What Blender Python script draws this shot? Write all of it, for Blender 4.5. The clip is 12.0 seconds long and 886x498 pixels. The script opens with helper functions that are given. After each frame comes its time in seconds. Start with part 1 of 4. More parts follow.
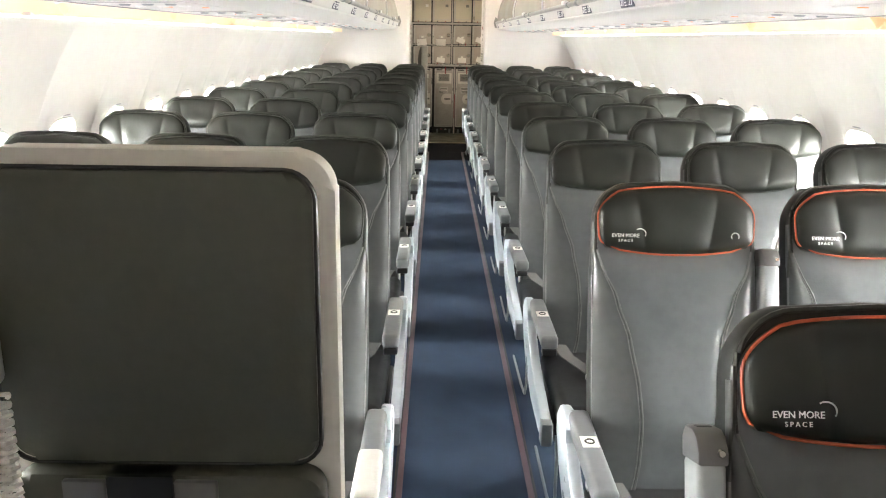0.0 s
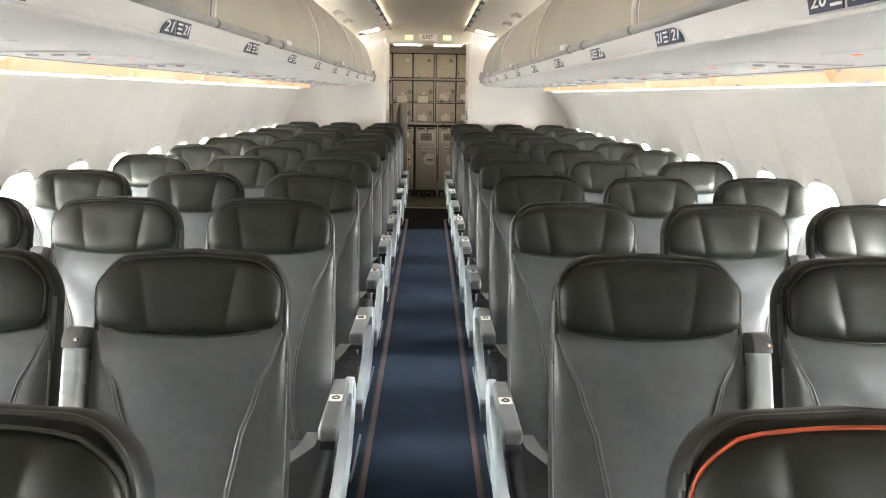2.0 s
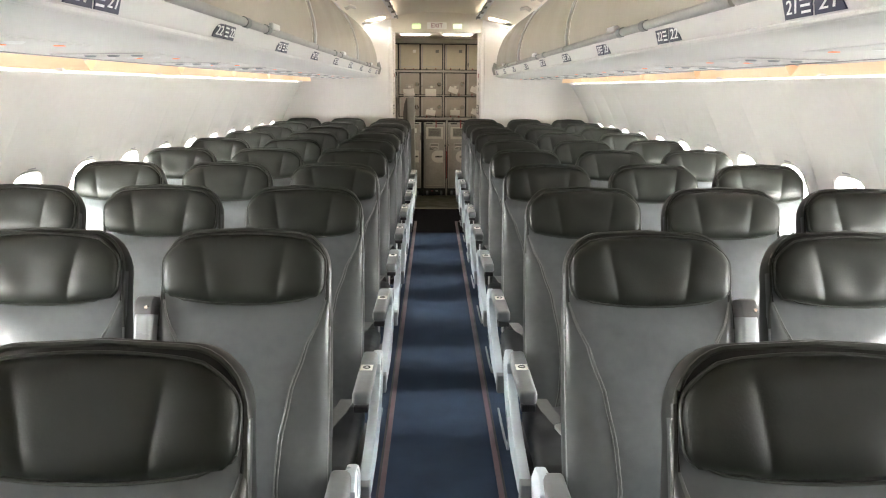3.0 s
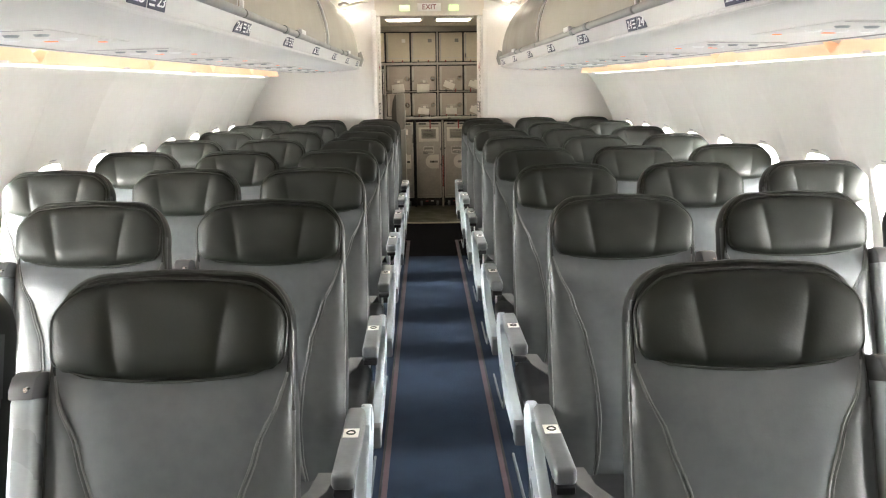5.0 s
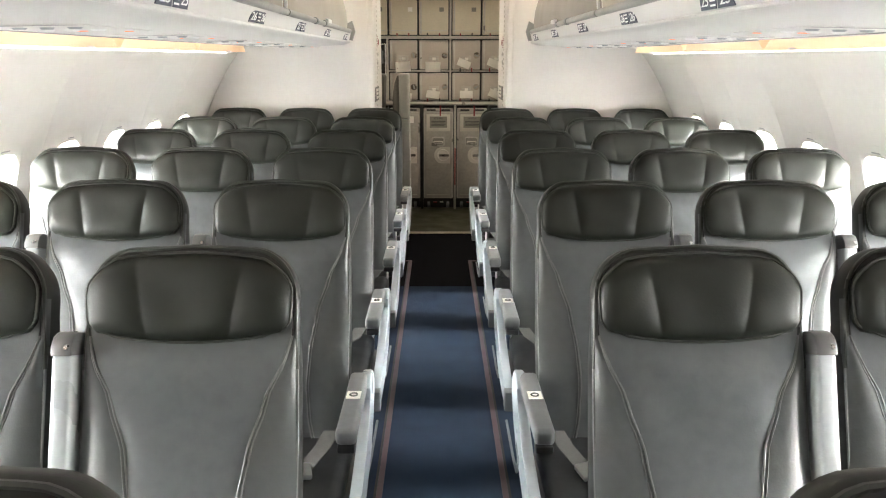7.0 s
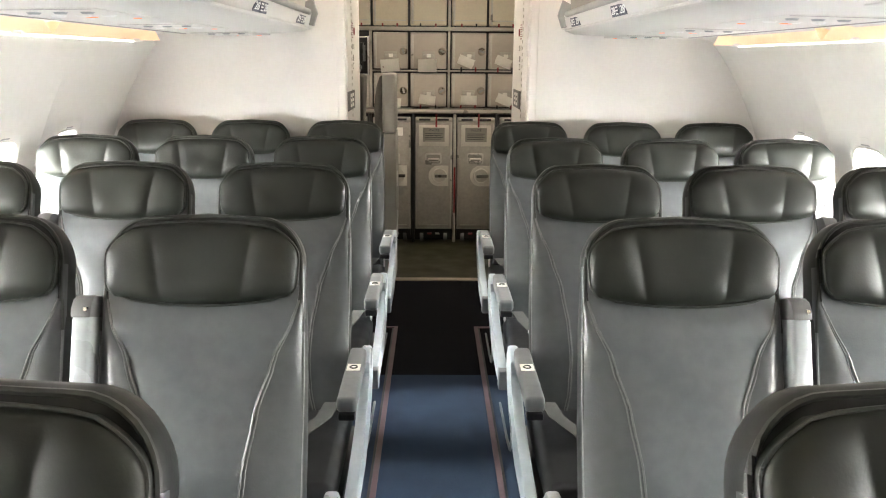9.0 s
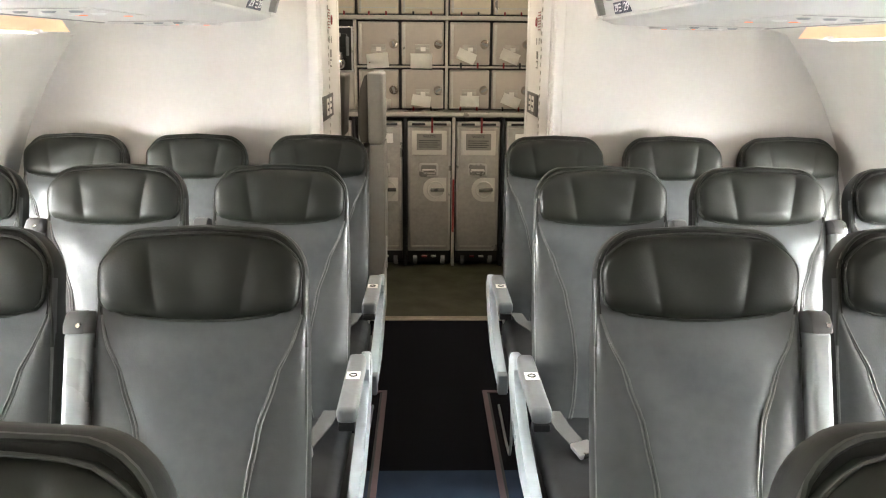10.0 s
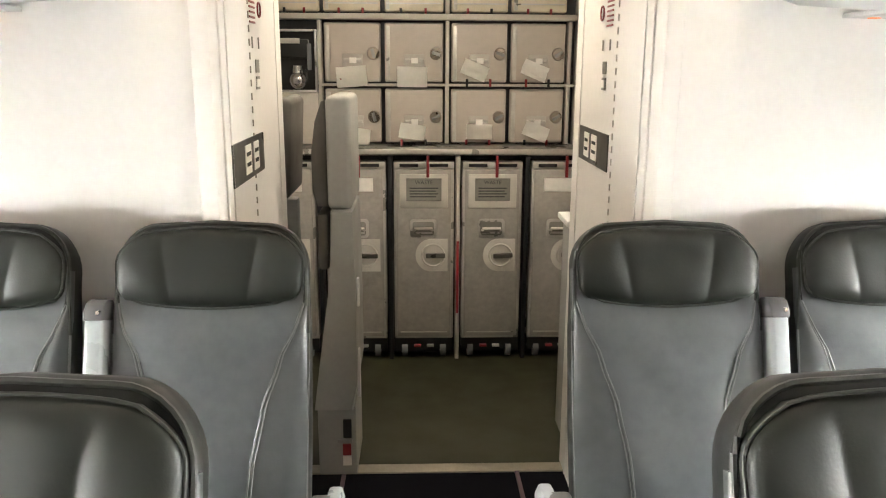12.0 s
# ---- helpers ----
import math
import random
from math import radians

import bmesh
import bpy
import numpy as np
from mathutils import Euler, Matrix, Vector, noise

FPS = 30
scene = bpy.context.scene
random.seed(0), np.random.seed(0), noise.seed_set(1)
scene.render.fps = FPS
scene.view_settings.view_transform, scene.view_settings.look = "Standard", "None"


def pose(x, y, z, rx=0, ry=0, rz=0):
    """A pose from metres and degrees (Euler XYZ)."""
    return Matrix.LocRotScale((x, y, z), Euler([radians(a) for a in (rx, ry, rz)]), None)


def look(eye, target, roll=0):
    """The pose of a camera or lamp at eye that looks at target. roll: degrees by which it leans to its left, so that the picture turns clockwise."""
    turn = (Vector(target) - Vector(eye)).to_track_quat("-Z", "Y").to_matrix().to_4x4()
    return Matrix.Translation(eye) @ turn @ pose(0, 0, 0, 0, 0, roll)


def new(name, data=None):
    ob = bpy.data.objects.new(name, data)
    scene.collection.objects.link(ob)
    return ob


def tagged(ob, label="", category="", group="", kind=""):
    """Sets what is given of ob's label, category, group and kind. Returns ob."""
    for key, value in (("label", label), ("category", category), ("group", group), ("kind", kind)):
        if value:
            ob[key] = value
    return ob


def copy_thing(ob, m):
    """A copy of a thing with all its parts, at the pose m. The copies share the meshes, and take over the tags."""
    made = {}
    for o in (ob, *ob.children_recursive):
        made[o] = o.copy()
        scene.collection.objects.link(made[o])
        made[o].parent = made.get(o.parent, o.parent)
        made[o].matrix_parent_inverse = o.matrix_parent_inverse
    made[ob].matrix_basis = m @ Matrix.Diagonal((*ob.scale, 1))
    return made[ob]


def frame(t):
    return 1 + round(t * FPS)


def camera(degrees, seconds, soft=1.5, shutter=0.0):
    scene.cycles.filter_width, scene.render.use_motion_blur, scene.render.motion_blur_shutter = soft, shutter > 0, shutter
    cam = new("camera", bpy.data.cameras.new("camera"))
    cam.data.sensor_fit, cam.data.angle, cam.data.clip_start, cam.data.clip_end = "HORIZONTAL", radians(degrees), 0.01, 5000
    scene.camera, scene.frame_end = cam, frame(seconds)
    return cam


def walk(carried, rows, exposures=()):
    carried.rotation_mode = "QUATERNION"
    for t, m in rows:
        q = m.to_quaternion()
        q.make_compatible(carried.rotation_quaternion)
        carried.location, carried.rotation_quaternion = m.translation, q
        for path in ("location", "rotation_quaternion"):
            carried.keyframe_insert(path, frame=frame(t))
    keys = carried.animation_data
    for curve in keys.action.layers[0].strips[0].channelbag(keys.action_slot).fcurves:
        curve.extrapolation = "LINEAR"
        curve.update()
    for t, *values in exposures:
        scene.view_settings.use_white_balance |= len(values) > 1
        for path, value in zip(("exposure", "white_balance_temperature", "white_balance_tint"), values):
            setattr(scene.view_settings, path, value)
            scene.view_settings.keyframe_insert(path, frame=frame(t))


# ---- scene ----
cam = camera(59.52, 12.0, soft=1.1)
PATH = [
    (0.0, pose(-0.111, -3.243, 1.479, 74.73, -0.92, -0.33)),
    (0.5, pose(-0.023, -2.960, 1.492, 76.61, -1.55, 0.42)),
    (1.0, pose(-0.005, -2.704, 1.468, 77.84, -1.33, 0.01)),
    (1.5, pose(0.008, -2.403, 1.482, 78.45, -0.98, -0.74)),
    (2.0, pose(0.012, -2.117, 1.469, 78.76, -0.84, -1.06)),
    (2.5, pose(0.009, -1.820, 1.489, 78.58, -0.64, -0.37)),
    (3.0, pose(-0.038, -1.498, 1.476, 78.21, -0.41, -0.72)),
    (5.0, pose(-0.052, -0.108, 1.441, 78.03, 0.69, -1.33)),
    (5.5, pose(-0.044, 0.271, 1.447, 77.29, 0.47, -1.61)),
    (6.0, pose(-0.045, 0.629, 1.452, 76.52, 0.10, -0.94)),
    (6.5, pose(-0.050, 1.012, 1.476, 76.59, 0.06, -1.16)),
    (7.0, pose(-0.016, 1.401, 1.492, 76.14, -0.14, -0.34)),
    (9.0, pose(-0.023, 2.976, 1.451, 76.27, -0.47, -0.71)),
    (9.5, pose(-0.062, 3.416, 1.477, 75.82, 0.16, -1.40)),
    (10.0, pose(-0.052, 3.880, 1.476, 75.61, -0.48, -1.37)),
    (10.5, pose(-0.056, 4.296, 1.465, 75.94, -0.90, -1.30)),
    (11.0, pose(-0.060, 4.722, 1.467, 76.10, 0.05, -2.02)),
    (11.5, pose(-0.052, 5.088, 1.475, 76.15, -0.20, -2.21)),
    (12.0, pose(-0.049, 5.426, 1.466, 76.57, -0.30, -1.92)),
]
EXPOSURES = [(0.0, 0.92), (1.0, 0.44), (2.5, 0.42), (6.5, 0.58), (9.5, 0.78), (11.0, 0.90), (12.0, 1.05)]
walk(cam, PATH, EXPOSURES)

# ---- light ----
world = bpy.data.worlds.new("sky")
scene.world = world
world.use_nodes = True
wn = world.node_tree
sky = wn.nodes.new("ShaderNodeTexSky")
sky.sky_type = 'NISHITA'
sky.sun_disc = False
sky.sun_elevation, sky.sun_rotation = radians(40), radians(70)
wn.nodes["Background"].inputs[1].default_value = 0.15
wn.links.new(sky.outputs[0], wn.nodes["Background"].inputs[0])

WINDOW_POWER, COVE, CEILING_WASH, GALLEY_POWER, STRIP = 3050.0, 1.9, 3.8, 20.0, 4.5


def area_lamp(name, m, sx, sy, watts, colour):
    d = bpy.data.lights.new(name, 'AREA')
    d.shape, d.size, d.size_y, d.energy, d.color = 'RECTANGLE', sx, sy, watts, colour
    ob = new(name, d)
    ob.matrix_world = m
    return ob


# daylight outside the window lines
area_lamp("daylight_lamp", look((2.35, 2.3, 1.34), (0, 2.3, 0.80)), 10.6, 0.85, WINDOW_POWER * 1.04, (0.985, 0.985, 0.955))
area_lamp("daylight_lamp", look((-2.35, 2.3, 1.34), (0, 2.3, 0.80)), 10.6, 0.85, WINDOW_POWER * 0.96, (0.985, 0.985, 0.955))

# ---- materials ----


def material(name, colour, rough=0.5, metal=0.0, vary=0.12, scale=8.0, grain=60.0, bump=0.0, bump_scale=200.0,
             coat=0.0, spec=0.5, rough_vary=0.1, emit=None, emit_power=0.0, per_object=0.0):
    m = bpy.data.materials.new(name)
    m.use_nodes = True
    nt = m.node_tree
    b = nt.nodes["Principled BSDF"]
    tc = nt.nodes.new("ShaderNodeTexCoord")
    big = nt.nodes.new("ShaderNodeTexNoise")
    big.inputs["Scale"].default_value = scale
    big.inputs["Detail"].default_value = 4
    fine = nt.nodes.new("ShaderNodeTexNoise")
    fine.inputs["Scale"].default_value = grain
    fine.inputs["Detail"].default_value = 3
    for n in (big, fine):
        nt.links.new(tc.outputs["Object"], n.inputs["Vector"])
    add = nt.nodes.new("ShaderNodeMath")
    add.operation = 'ADD'
    nt.links.new(big.outputs["Fac"], add.inputs[0])
    nt.links.new(fine.outputs["Fac"], add.inputs[1])
    last = add.outputs[0]
    if per_object:
        info = nt.nodes.new("ShaderNodeObjectInfo")
        mul = nt.nodes.new("ShaderNodeMath")
        mul.operation = 'MULTIPLY_ADD'
        mul.inputs[1].default_value = per_object
        nt.links.new(info.outputs["Random"], mul.inputs[0])
        nt.links.new(last, mul.inputs[2])
        last = mul.outputs[0]
    ramp = nt.nodes.new("ShaderNodeMapRange")
    ramp.inputs["From Min"].default_value, ramp.inputs["From Max"].default_value = 0.6, 1.4
    ramp.inputs["To Min"].default_value, ramp.inputs["To Max"].default_value = 1 - vary, 1 + vary
    nt.links.new(last, ramp.inputs["Value"])
    mix = nt.nodes.new("ShaderNodeVectorMath")
    mix.operation = 'SCALE'
    mix.inputs[0].default_value = colour
    nt.links.new(ramp.outputs[0], mix.inputs["Scale"])
    nt.links.new(mix.outputs[0], b.inputs["Base Color"])
    rr = nt.nodes.new("ShaderNodeMapRange")
    rr.inputs["From Min"].default_value, rr.inputs["From Max"].default_value = 0.3, 0.7
    rr.inputs["To Min"].default_value, rr.inputs["To Max"].default_value = max(0.02, rough - rough_vary), min(1, rough + rough_vary)
    nt.links.new(big.outputs["Fac"], rr.inputs["Value"])
    nt.links.new(rr.outputs[0], b.inputs["Roughness"])
    b.inputs["Metallic"].default_value = metal
    b.inputs["Specular IOR Level"].default_value = spec
    b.inputs["Coat Weight"].default_value = coat
    if bump:
        bn = nt.nodes.new("ShaderNodeTexNoise")
        bn.inputs["Scale"].default_value = bump_scale
        nt.links.new(tc.outputs["Object"], bn.inputs["Vector"])
        bp = nt.nodes.new("ShaderNodeBump")
        bp.inputs["Strength"].default_value = bump
        bp.inputs["Distance"].default_value = 0.004
        nt.links.new(bn.outputs["Fac"], bp.inputs["Height"])
        nt.links.new(bp.outputs[0], b.inputs["Normal"])
    if emit:
        b.inputs["Emission Color"].default_value = (*emit, 1)
        b.inputs["Emission Strength"].default_value = emit_power
    return m


LEATHER = material("grey leather", (0.074, 0.081, 0.084), 0.34, spec=0.48, vary=0.14, scale=5, grain=40, bump=0.045, bump_scale=260, per_object=0.25, rough_vary=0.07)
# same leather, darkened to paint the shade of bolsters that face sideways
BOLSTER = material("grey leather with painted bolster shade", (0.058, 0.063, 0.063), 0.36, spec=0.45, vary=0.14, scale=5, grain=40, bump=0.045, bump_scale=260, per_object=0.25, rough_vary=0.07)
HEAD_LEATHER = material("charcoal leather", (0.0088, 0.0106, 0.0072), 0.53, spec=0.40, vary=0.15, scale=6, grain=50, bump=0.045, bump_scale=240, per_object=0.3, rough_vary=0.07)
SHELL = material("dark seat shell", (0.012, 0.013, 0.0115), 0.5, spec=0.35, vary=0.1, bump=0.05)
PIPING = material("grey piping", (0.12, 0.123, 0.122), 0.45)
RED_PIPING = material("orange red piping", (0.46, 0.085, 0.032), 0.5)
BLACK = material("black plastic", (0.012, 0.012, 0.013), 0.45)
BLACK_FABRIC = material("black cushion", (0.017, 0.018, 0.019), 0.48, spec=0.4, bump=0.06)
WELT_LEATHER = material("dark leather binding", (0.036, 0.038, 0.034), 0.45, spec=0.4, vary=0.12)
FOLD_PAD = material("grey head pad", (0.105, 0.098, 0.085), 0.55, vary=0.08, bump=0.05)
DARK_PLATE = material("dark label plate", (0.060, 0.056, 0.046), 0.35)
ARM_SILVER = material("silver grey plastic", (0.30, 0.325, 0.33), 0.36, vary=0.06)
PAD = material("grey armrest pad", (0.155, 0.163, 0.168), 0.38, vary=0.1)
CAP = material("dark grey cap", (0.10, 0.10, 0.10), 0.35, vary=0.1)
SILVER = material("pale silver plastic", (0.44, 0.495, 0.53), 0.34, vary=0.06, metal=0.0)
METAL = material("brushed aluminium", (0.60, 0.60, 0.59), 0.34, metal=0.9, vary=0.1)
WHITE = material("white plastic", (0.78, 0.78, 0.77), 0.4, vary=0.04)
WALL = material("white sidewall panel", (0.66, 0.63, 0.585), 0.5, vary=0.03, scale=3, grain=30, bump=0.02)
BULK = material("white laminate", (0.83, 0.805, 0.77), 0.5, vary=0.03, scale=2)
CEIL = material("ivory ceiling", (0.74, 0.68, 0.585), 0.55, vary=0.03, scale=2)
BIN = material("beige bin door", (0.385, 0.352, 0.285), 0.45, vary=0.05, scale=2)
# bin door colour darkened, for the one door with painted shade
SHADED_BIN = material("bin door with painted shade", (0.23, 0.205, 0.17), 0.5, vary=0.05, scale=2)
GREY_RAIL = material("grey rail", (0.30, 0.295, 0.28), 0.4, vary=0.08)
PSU = material("white service panel", (0.64, 0.622, 0.60), 0.5, vary=0.02, scale=3, rough_vary=0.03)
COVE_MAT = material("warm cove panel", (0.85, 0.62, 0.42), 0.5, vary=0.05, scale=3, emit=(1.0, 0.58, 0.32), emit_power=COVE * 0.16)
STRIP_MAT = material("light strip", (1, 1, 1), 0.4, vary=0, emit=(1.0, 0.93, 0.80), emit_power=STRIP)
WASH_MAT = material("ceiling wash light", (1, 1, 1), 0.4, vary=0, emit=(1.0, 0.86, 0.68), emit_power=CEILING_WASH)
FLANK_LAMP = material("small ceiling lens", (1, 1, 1), 0.4, vary=0, emit=(1.0, 0.87, 0.70), emit_power=GALLEY_POWER * 0.62)
LAMP_MAT = material("lamp lens", (1, 1, 1), 0.4, vary=0, emit=(1.0, 0.87, 0.70), emit_power=GALLEY_POWER)
GREEN_LAMP = material("green lens", (0.7, 1, 0.5), 0.4, vary=0, emit=(0.75, 1.0, 0.45), emit_power=0.6)
ORANGE_LENS = material("orange lens", (0.9, 0.25, 0.08), 0.4, vary=0, emit=(1.0, 0.25, 0.08), emit_power=0.25)
RED = material("red plastic", (0.26, 0.02, 0.025), 0.4)
RED_LINE = material("dull pink floor strip", (0.115, 0.068, 0.078), 0.5, vary=0.15)
NAVY = material("navy placard", (0.014, 0.016, 0.05), 0.4, vary=0.05)
ORANGE_CARD = material("orange placard", (0.75, 0.16, 0.04), 0.4, vary=0.05)
PRINT = material("white print", (0.85, 0.85, 0.85), 0.5, vary=0.02)
GREY_PRINT = material("grey print", (0.028, 0.028, 0.028), 0.5)
CARPET = material("navy carpet", (0.034, 0.052, 0.085), 0.95, vary=0.22, scale=7, grain=220, bump=0.6, bump_scale=600, rough_vary=0.03, spec=0.08)
DARK_CARPET = material("black carpet", (0.0055, 0.0055, 0.008), 0.9, vary=0.2, scale=9, grain=220, bump=0.6, bump_scale=600, rough_vary=0.03, spec=0.08)
VINYL = material("olive brown vinyl", (0.034, 0.035, 0.017), 0.42, vary=0.08, scale=6, grain=80)
THRESH = material("threshold strip", (0.42, 0.38, 0.30), 0.4, metal=0.5)
GALLEY = material("galley frame", (0.50, 0.47, 0.42), 0.4, vary=0.06, scale=4)
BOX = material("galley container", (0.47, 0.42, 0.365), 0.42, vary=0.06, scale=5, grain=30, per_object=0.3)
UPPER_BOX = material("ivory galley container", (0.66, 0.60, 0.47), 0.45, vary=0.06, scale=5, per_object=0.3)
CART = material("scuffed trolley aluminium", (0.40, 0.375, 0.34), 0.45, metal=0.25, vary=0.16, scale=9, grain=45, per_object=0.3)
CART_EDGE = material("trolley edge aluminium", (0.55, 0.53, 0.49), 0.35, metal=0.5, vary=0.1)
FLAP = material("pale flap", (0.66, 0.63, 0.57), 0.4, vary=0.06)
LATCH = material("brushed round latch", (0.36, 0.31, 0.26), 0.3, metal=0.8)
PAPER = material("white paper", (0.92, 0.90, 0.85), 0.8, vary=0.05)
PLATE_GREY = material("grey label plate", (0.26, 0.25, 0.22), 0.4)
JUMP_SHELL = material("light grey jump seat shell", (0.36, 0.355, 0.33), 0.45, vary=0.06)
JUMP_FRAME = material("pale jump seat frame", (0.55, 0.53, 0.49), 0.42, vary=0.05)
JUMP_PAD = material("dark taupe pad", (0.050, 0.053, 0.039), 0.6, vary=0.12, scale=7, bump=0.06)
ARM_GREY = material("blue grey plastic", (0.24, 0.26, 0.27), 0.38, vary=0.08)
STRAP = material("grey webbing", (0.085, 0.085, 0.08), 0.75, vary=0.12, bump=0.2)
COUNTER = material("steel counter", (0.20, 0.19, 0.165), 0.3, metal=0.6, vary=0.1)
STEEL = material("polished steel", (0.6, 0.6, 0.58), 0.18, metal=1.0, vary=0.08)
BACKDROP = material("bright haze outside", (0.9, 0.95, 1.0), 1.0, vary=0, emit=(1.0, 0.98, 0.95), emit_power=34.0)

# ---- mesh helpers ----


def mesh_of(bm, name, mat, smooth=True):
    bmesh.ops.recalc_face_normals(bm, faces=bm.faces)
    me = bpy.data.meshes.new(name)
    bm.to_mesh(me)
    bm.free()
    me.materials.append(mat)
    if smooth:
        for p in me.polygons:
            p.use_smooth = True
        me.set_sharp_from_angle(angle=radians(38))
    return me


def part(name, bm, mat, parent, label="", smooth=True):
    ob = new(name, bm if isinstance(bm, bpy.types.Mesh) else mesh_of(bm, name, mat, smooth))
    ob.parent = parent
    if label:
        ob["label"] = label
    return ob


def thing(name, label, category, bm=None, mat=None, group="", kind=""):
    data = None if bm is None else (bm if isinstance(bm, bpy.types.Mesh) else mesh_of(bm, name, mat))
    return tagged(new(name, data), label, category, group, kind)


def box(bm, x0, x1, y0, y1, z0, z1, bevel=0.0, seg=2):
    r = bmesh.ops.create_cube(bm, size=1)
    vs = r["verts"]
    for v in vs:
        v.co = Vector(((x0 + x1) / 2 + v.co.x * (x1 - x0), (y0 + y1) / 2 + v.co.y * (y1 - y0), (z0 + z1) / 2 + v.co.z * (z1 - z0)))
    if bevel:
        es = list({e for v in vs for e in v.link_edges})
        bmesh.ops.bevel(bm, geom=es, offset=bevel, segments=seg, affect='EDGES', profile=0.5)
    return bm


def slab(x0, x1, y0, y1, z0, z1, bevel=0.0, seg=2):
    return box(bmesh.new(), x0, x1, y0, y1, z0, z1, bevel, seg)


def tube(points, r, sides=6, bm=None, closed=False):
    """A round tube along points."""
    bm = bm or bmesh.new()
    pts = [Vector(p) for p in points]
    n = len(pts)
    rings = []
    up = Vector((0.31, 0.17, 0.93))
    for i, p in enumerate(pts):
        a = pts[(i - 1) % n] if closed or i > 0 else p
        b = pts[(i + 1) % n] if closed or i < n - 1 else p
        d = (b - a).normalized()
        u = d.cross(up).normalized()
        w = d.cross(u)
        rings.append([bm.verts.new(p + (u * math.cos(k * math.tau / sides) + w * math.sin(k * math.tau / sides)) * r) for k in range(sides)])
    for i in range(n if closed else n - 1):
        a, b = rings[i], rings[(i + 1) % n]
        for k in range(sides):
            bm.faces.new((a[k], a[(k + 1) % sides], b[(k + 1) % sides], b[k]))
    if not closed:
        bm.faces.new(rings[0])
        bm.faces.new(rings[-1])
    return bm


def prism(outline, lo, hi, axis="x", bevel=0.0):
    """An outline (pairs in the two other axes) drawn out along an axis."""
    bm = bmesh.new()

    def at(p, c):
        return {"x": (c, p[0], p[1]), "y": (p[0], c, p[1]), "z": (p[0], p[1], c)}[axis]
    a = [bm.verts.new(at(p, lo)) for p in outline]
    b = [bm.verts.new(at(p, hi)) for p in outline]
    n = len(outline)
    for i in range(n):
        bm.faces.new((a[i], a[(i + 1) % n], b[(i + 1) % n], b[i]))
    fa, fb = bm.faces.new(a), bm.faces.new(b)
    if bevel:
        bmesh.ops.bevel(bm, geom=list(set(fa.edges) | set(fb.edges)), offset=bevel, segments=2, affect='EDGES', profile=0.5)
    return bm


def rounded(x0, x1, y0, y1, r, seg=6):
    out = []
    for cx, cy, a0 in ((x1 - r, y1 - r, 0), (x0 + r, y1 - r, 90), (x0 + r, y0 + r, 180), (x1 - r, y0 + r, 270)):
        for k in range(seg + 1):
            a = radians(a0 + 90 * k / seg)
            out.append((cx + r * math.cos(a), cy + r * math.sin(a)))
    return out


def sweep(profile, y0, y1, steps=1):
    """A profile in (x, z) drawn along y as an open sheet."""
    bm = bmesh.new()
    rows = [[bm.verts.new((x, y0 + (y1 - y0) * j / steps, z)) for x, z in profile] for j in range(steps + 1)]
    for a, b in zip(rows, rows[1:]):
        for i in range(len(profile) - 1):
            bm.faces.new((a[i], a[i + 1], b[i + 1], b[i]))
    return bm


def thick(profile, t):
    """Closes an open (x, z) profile with an offset copy, for prism."""
    out = []
    n = len(profile)
    for i, (x, z) in enumerate(profile):
        a, b = profile[max(0, i - 1)], profile[min(n - 1, i + 1)]
        dx, dz = b[0] - a[0], b[1] - a[1]
        l = math.hypot(dx, dz) or 1
        out.append((x - dz / l * t, z + dx / l * t))
    return profile + out[::-1]


def moved(bm, m):
    bmesh.ops.transform(bm, matrix=m, verts=bm.verts)
    return bm


def lettering(body, size, shear=0.0):
    """Flat raised letters in the xy plane, centred."""
    c = bpy.data.curves.new("lettering", 'FONT')
    c.body, c.size, c.extrude, c.shear = body, size, 0.0008, shear
    c.align_x, c.align_y = 'CENTER', 'CENTER'
    c.resolution_u = 3
    ob = new("lettering", c)
    bpy.context.view_layer.update()
    me = bpy.data.meshes.new_from_object(ob.evaluated_get(bpy.context.evaluated_depsgraph_get()))
    bpy.data.objects.remove(ob)
    bpy.data.curves.remove(c)
    me.materials.clear()
    return me


def inked(me, mat):
    me = me.copy()
    me.materials.append(mat)
    return me


NUMBERS = {n: inked(lettering(str(n), 0.058, 0.25), PRINT) for n in range(19, 30)}
WORDS_A = inked(lettering("EVEN MORE", 0.0125, 0.0), PRINT)
WORDS_B = inked(lettering("S P A C E", 0.0090, 0.0), PRINT)
WASTE = inked(lettering("WASTE", 0.026), GREY_PRINT)
EXIT = inked(lettering("EXIT", 0.062), RED)

# ---- the cabin shell ----
R_CABIN, Z_CABIN = 1.82, 0.42          # cross-section circle
Y_FRONT, Y_BULK, Y_SILL, Y_BACK = -4.7, 7.12, 8.041, 10.05
STRIP_Z = 1.522


def wall_x(z):
    return math.sqrt(R_CABIN ** 2 - (z - Z_CABIN) ** 2)


floor = thing("floor", "navy blue aisle carpet between seat rows", "floor", slab(-1.9, 1.9, Y_FRONT, 6.40, -0.06, 0.0), CARPET, kind="structure")
thing("floor", "black carpet before the galley", "floor", slab(-1.9, 1.9, 6.40, Y_SILL - 0.03, -0.06, -0.001), DARK_CARPET, kind="structure")
thing("floor", "olive brown vinyl galley floor", "floor", slab(-1.9, 1.9, Y_SILL + 0.03, Y_BACK, -0.06, 0.002), VINYL, kind="structure")
thing("trim", "metal threshold strip before the galley", "threshold", slab(-0.9, 0.9, Y_SILL - 0.03, Y_SILL + 0.03, -0.05, 0.006, 0.003), THRESH, kind="structure")
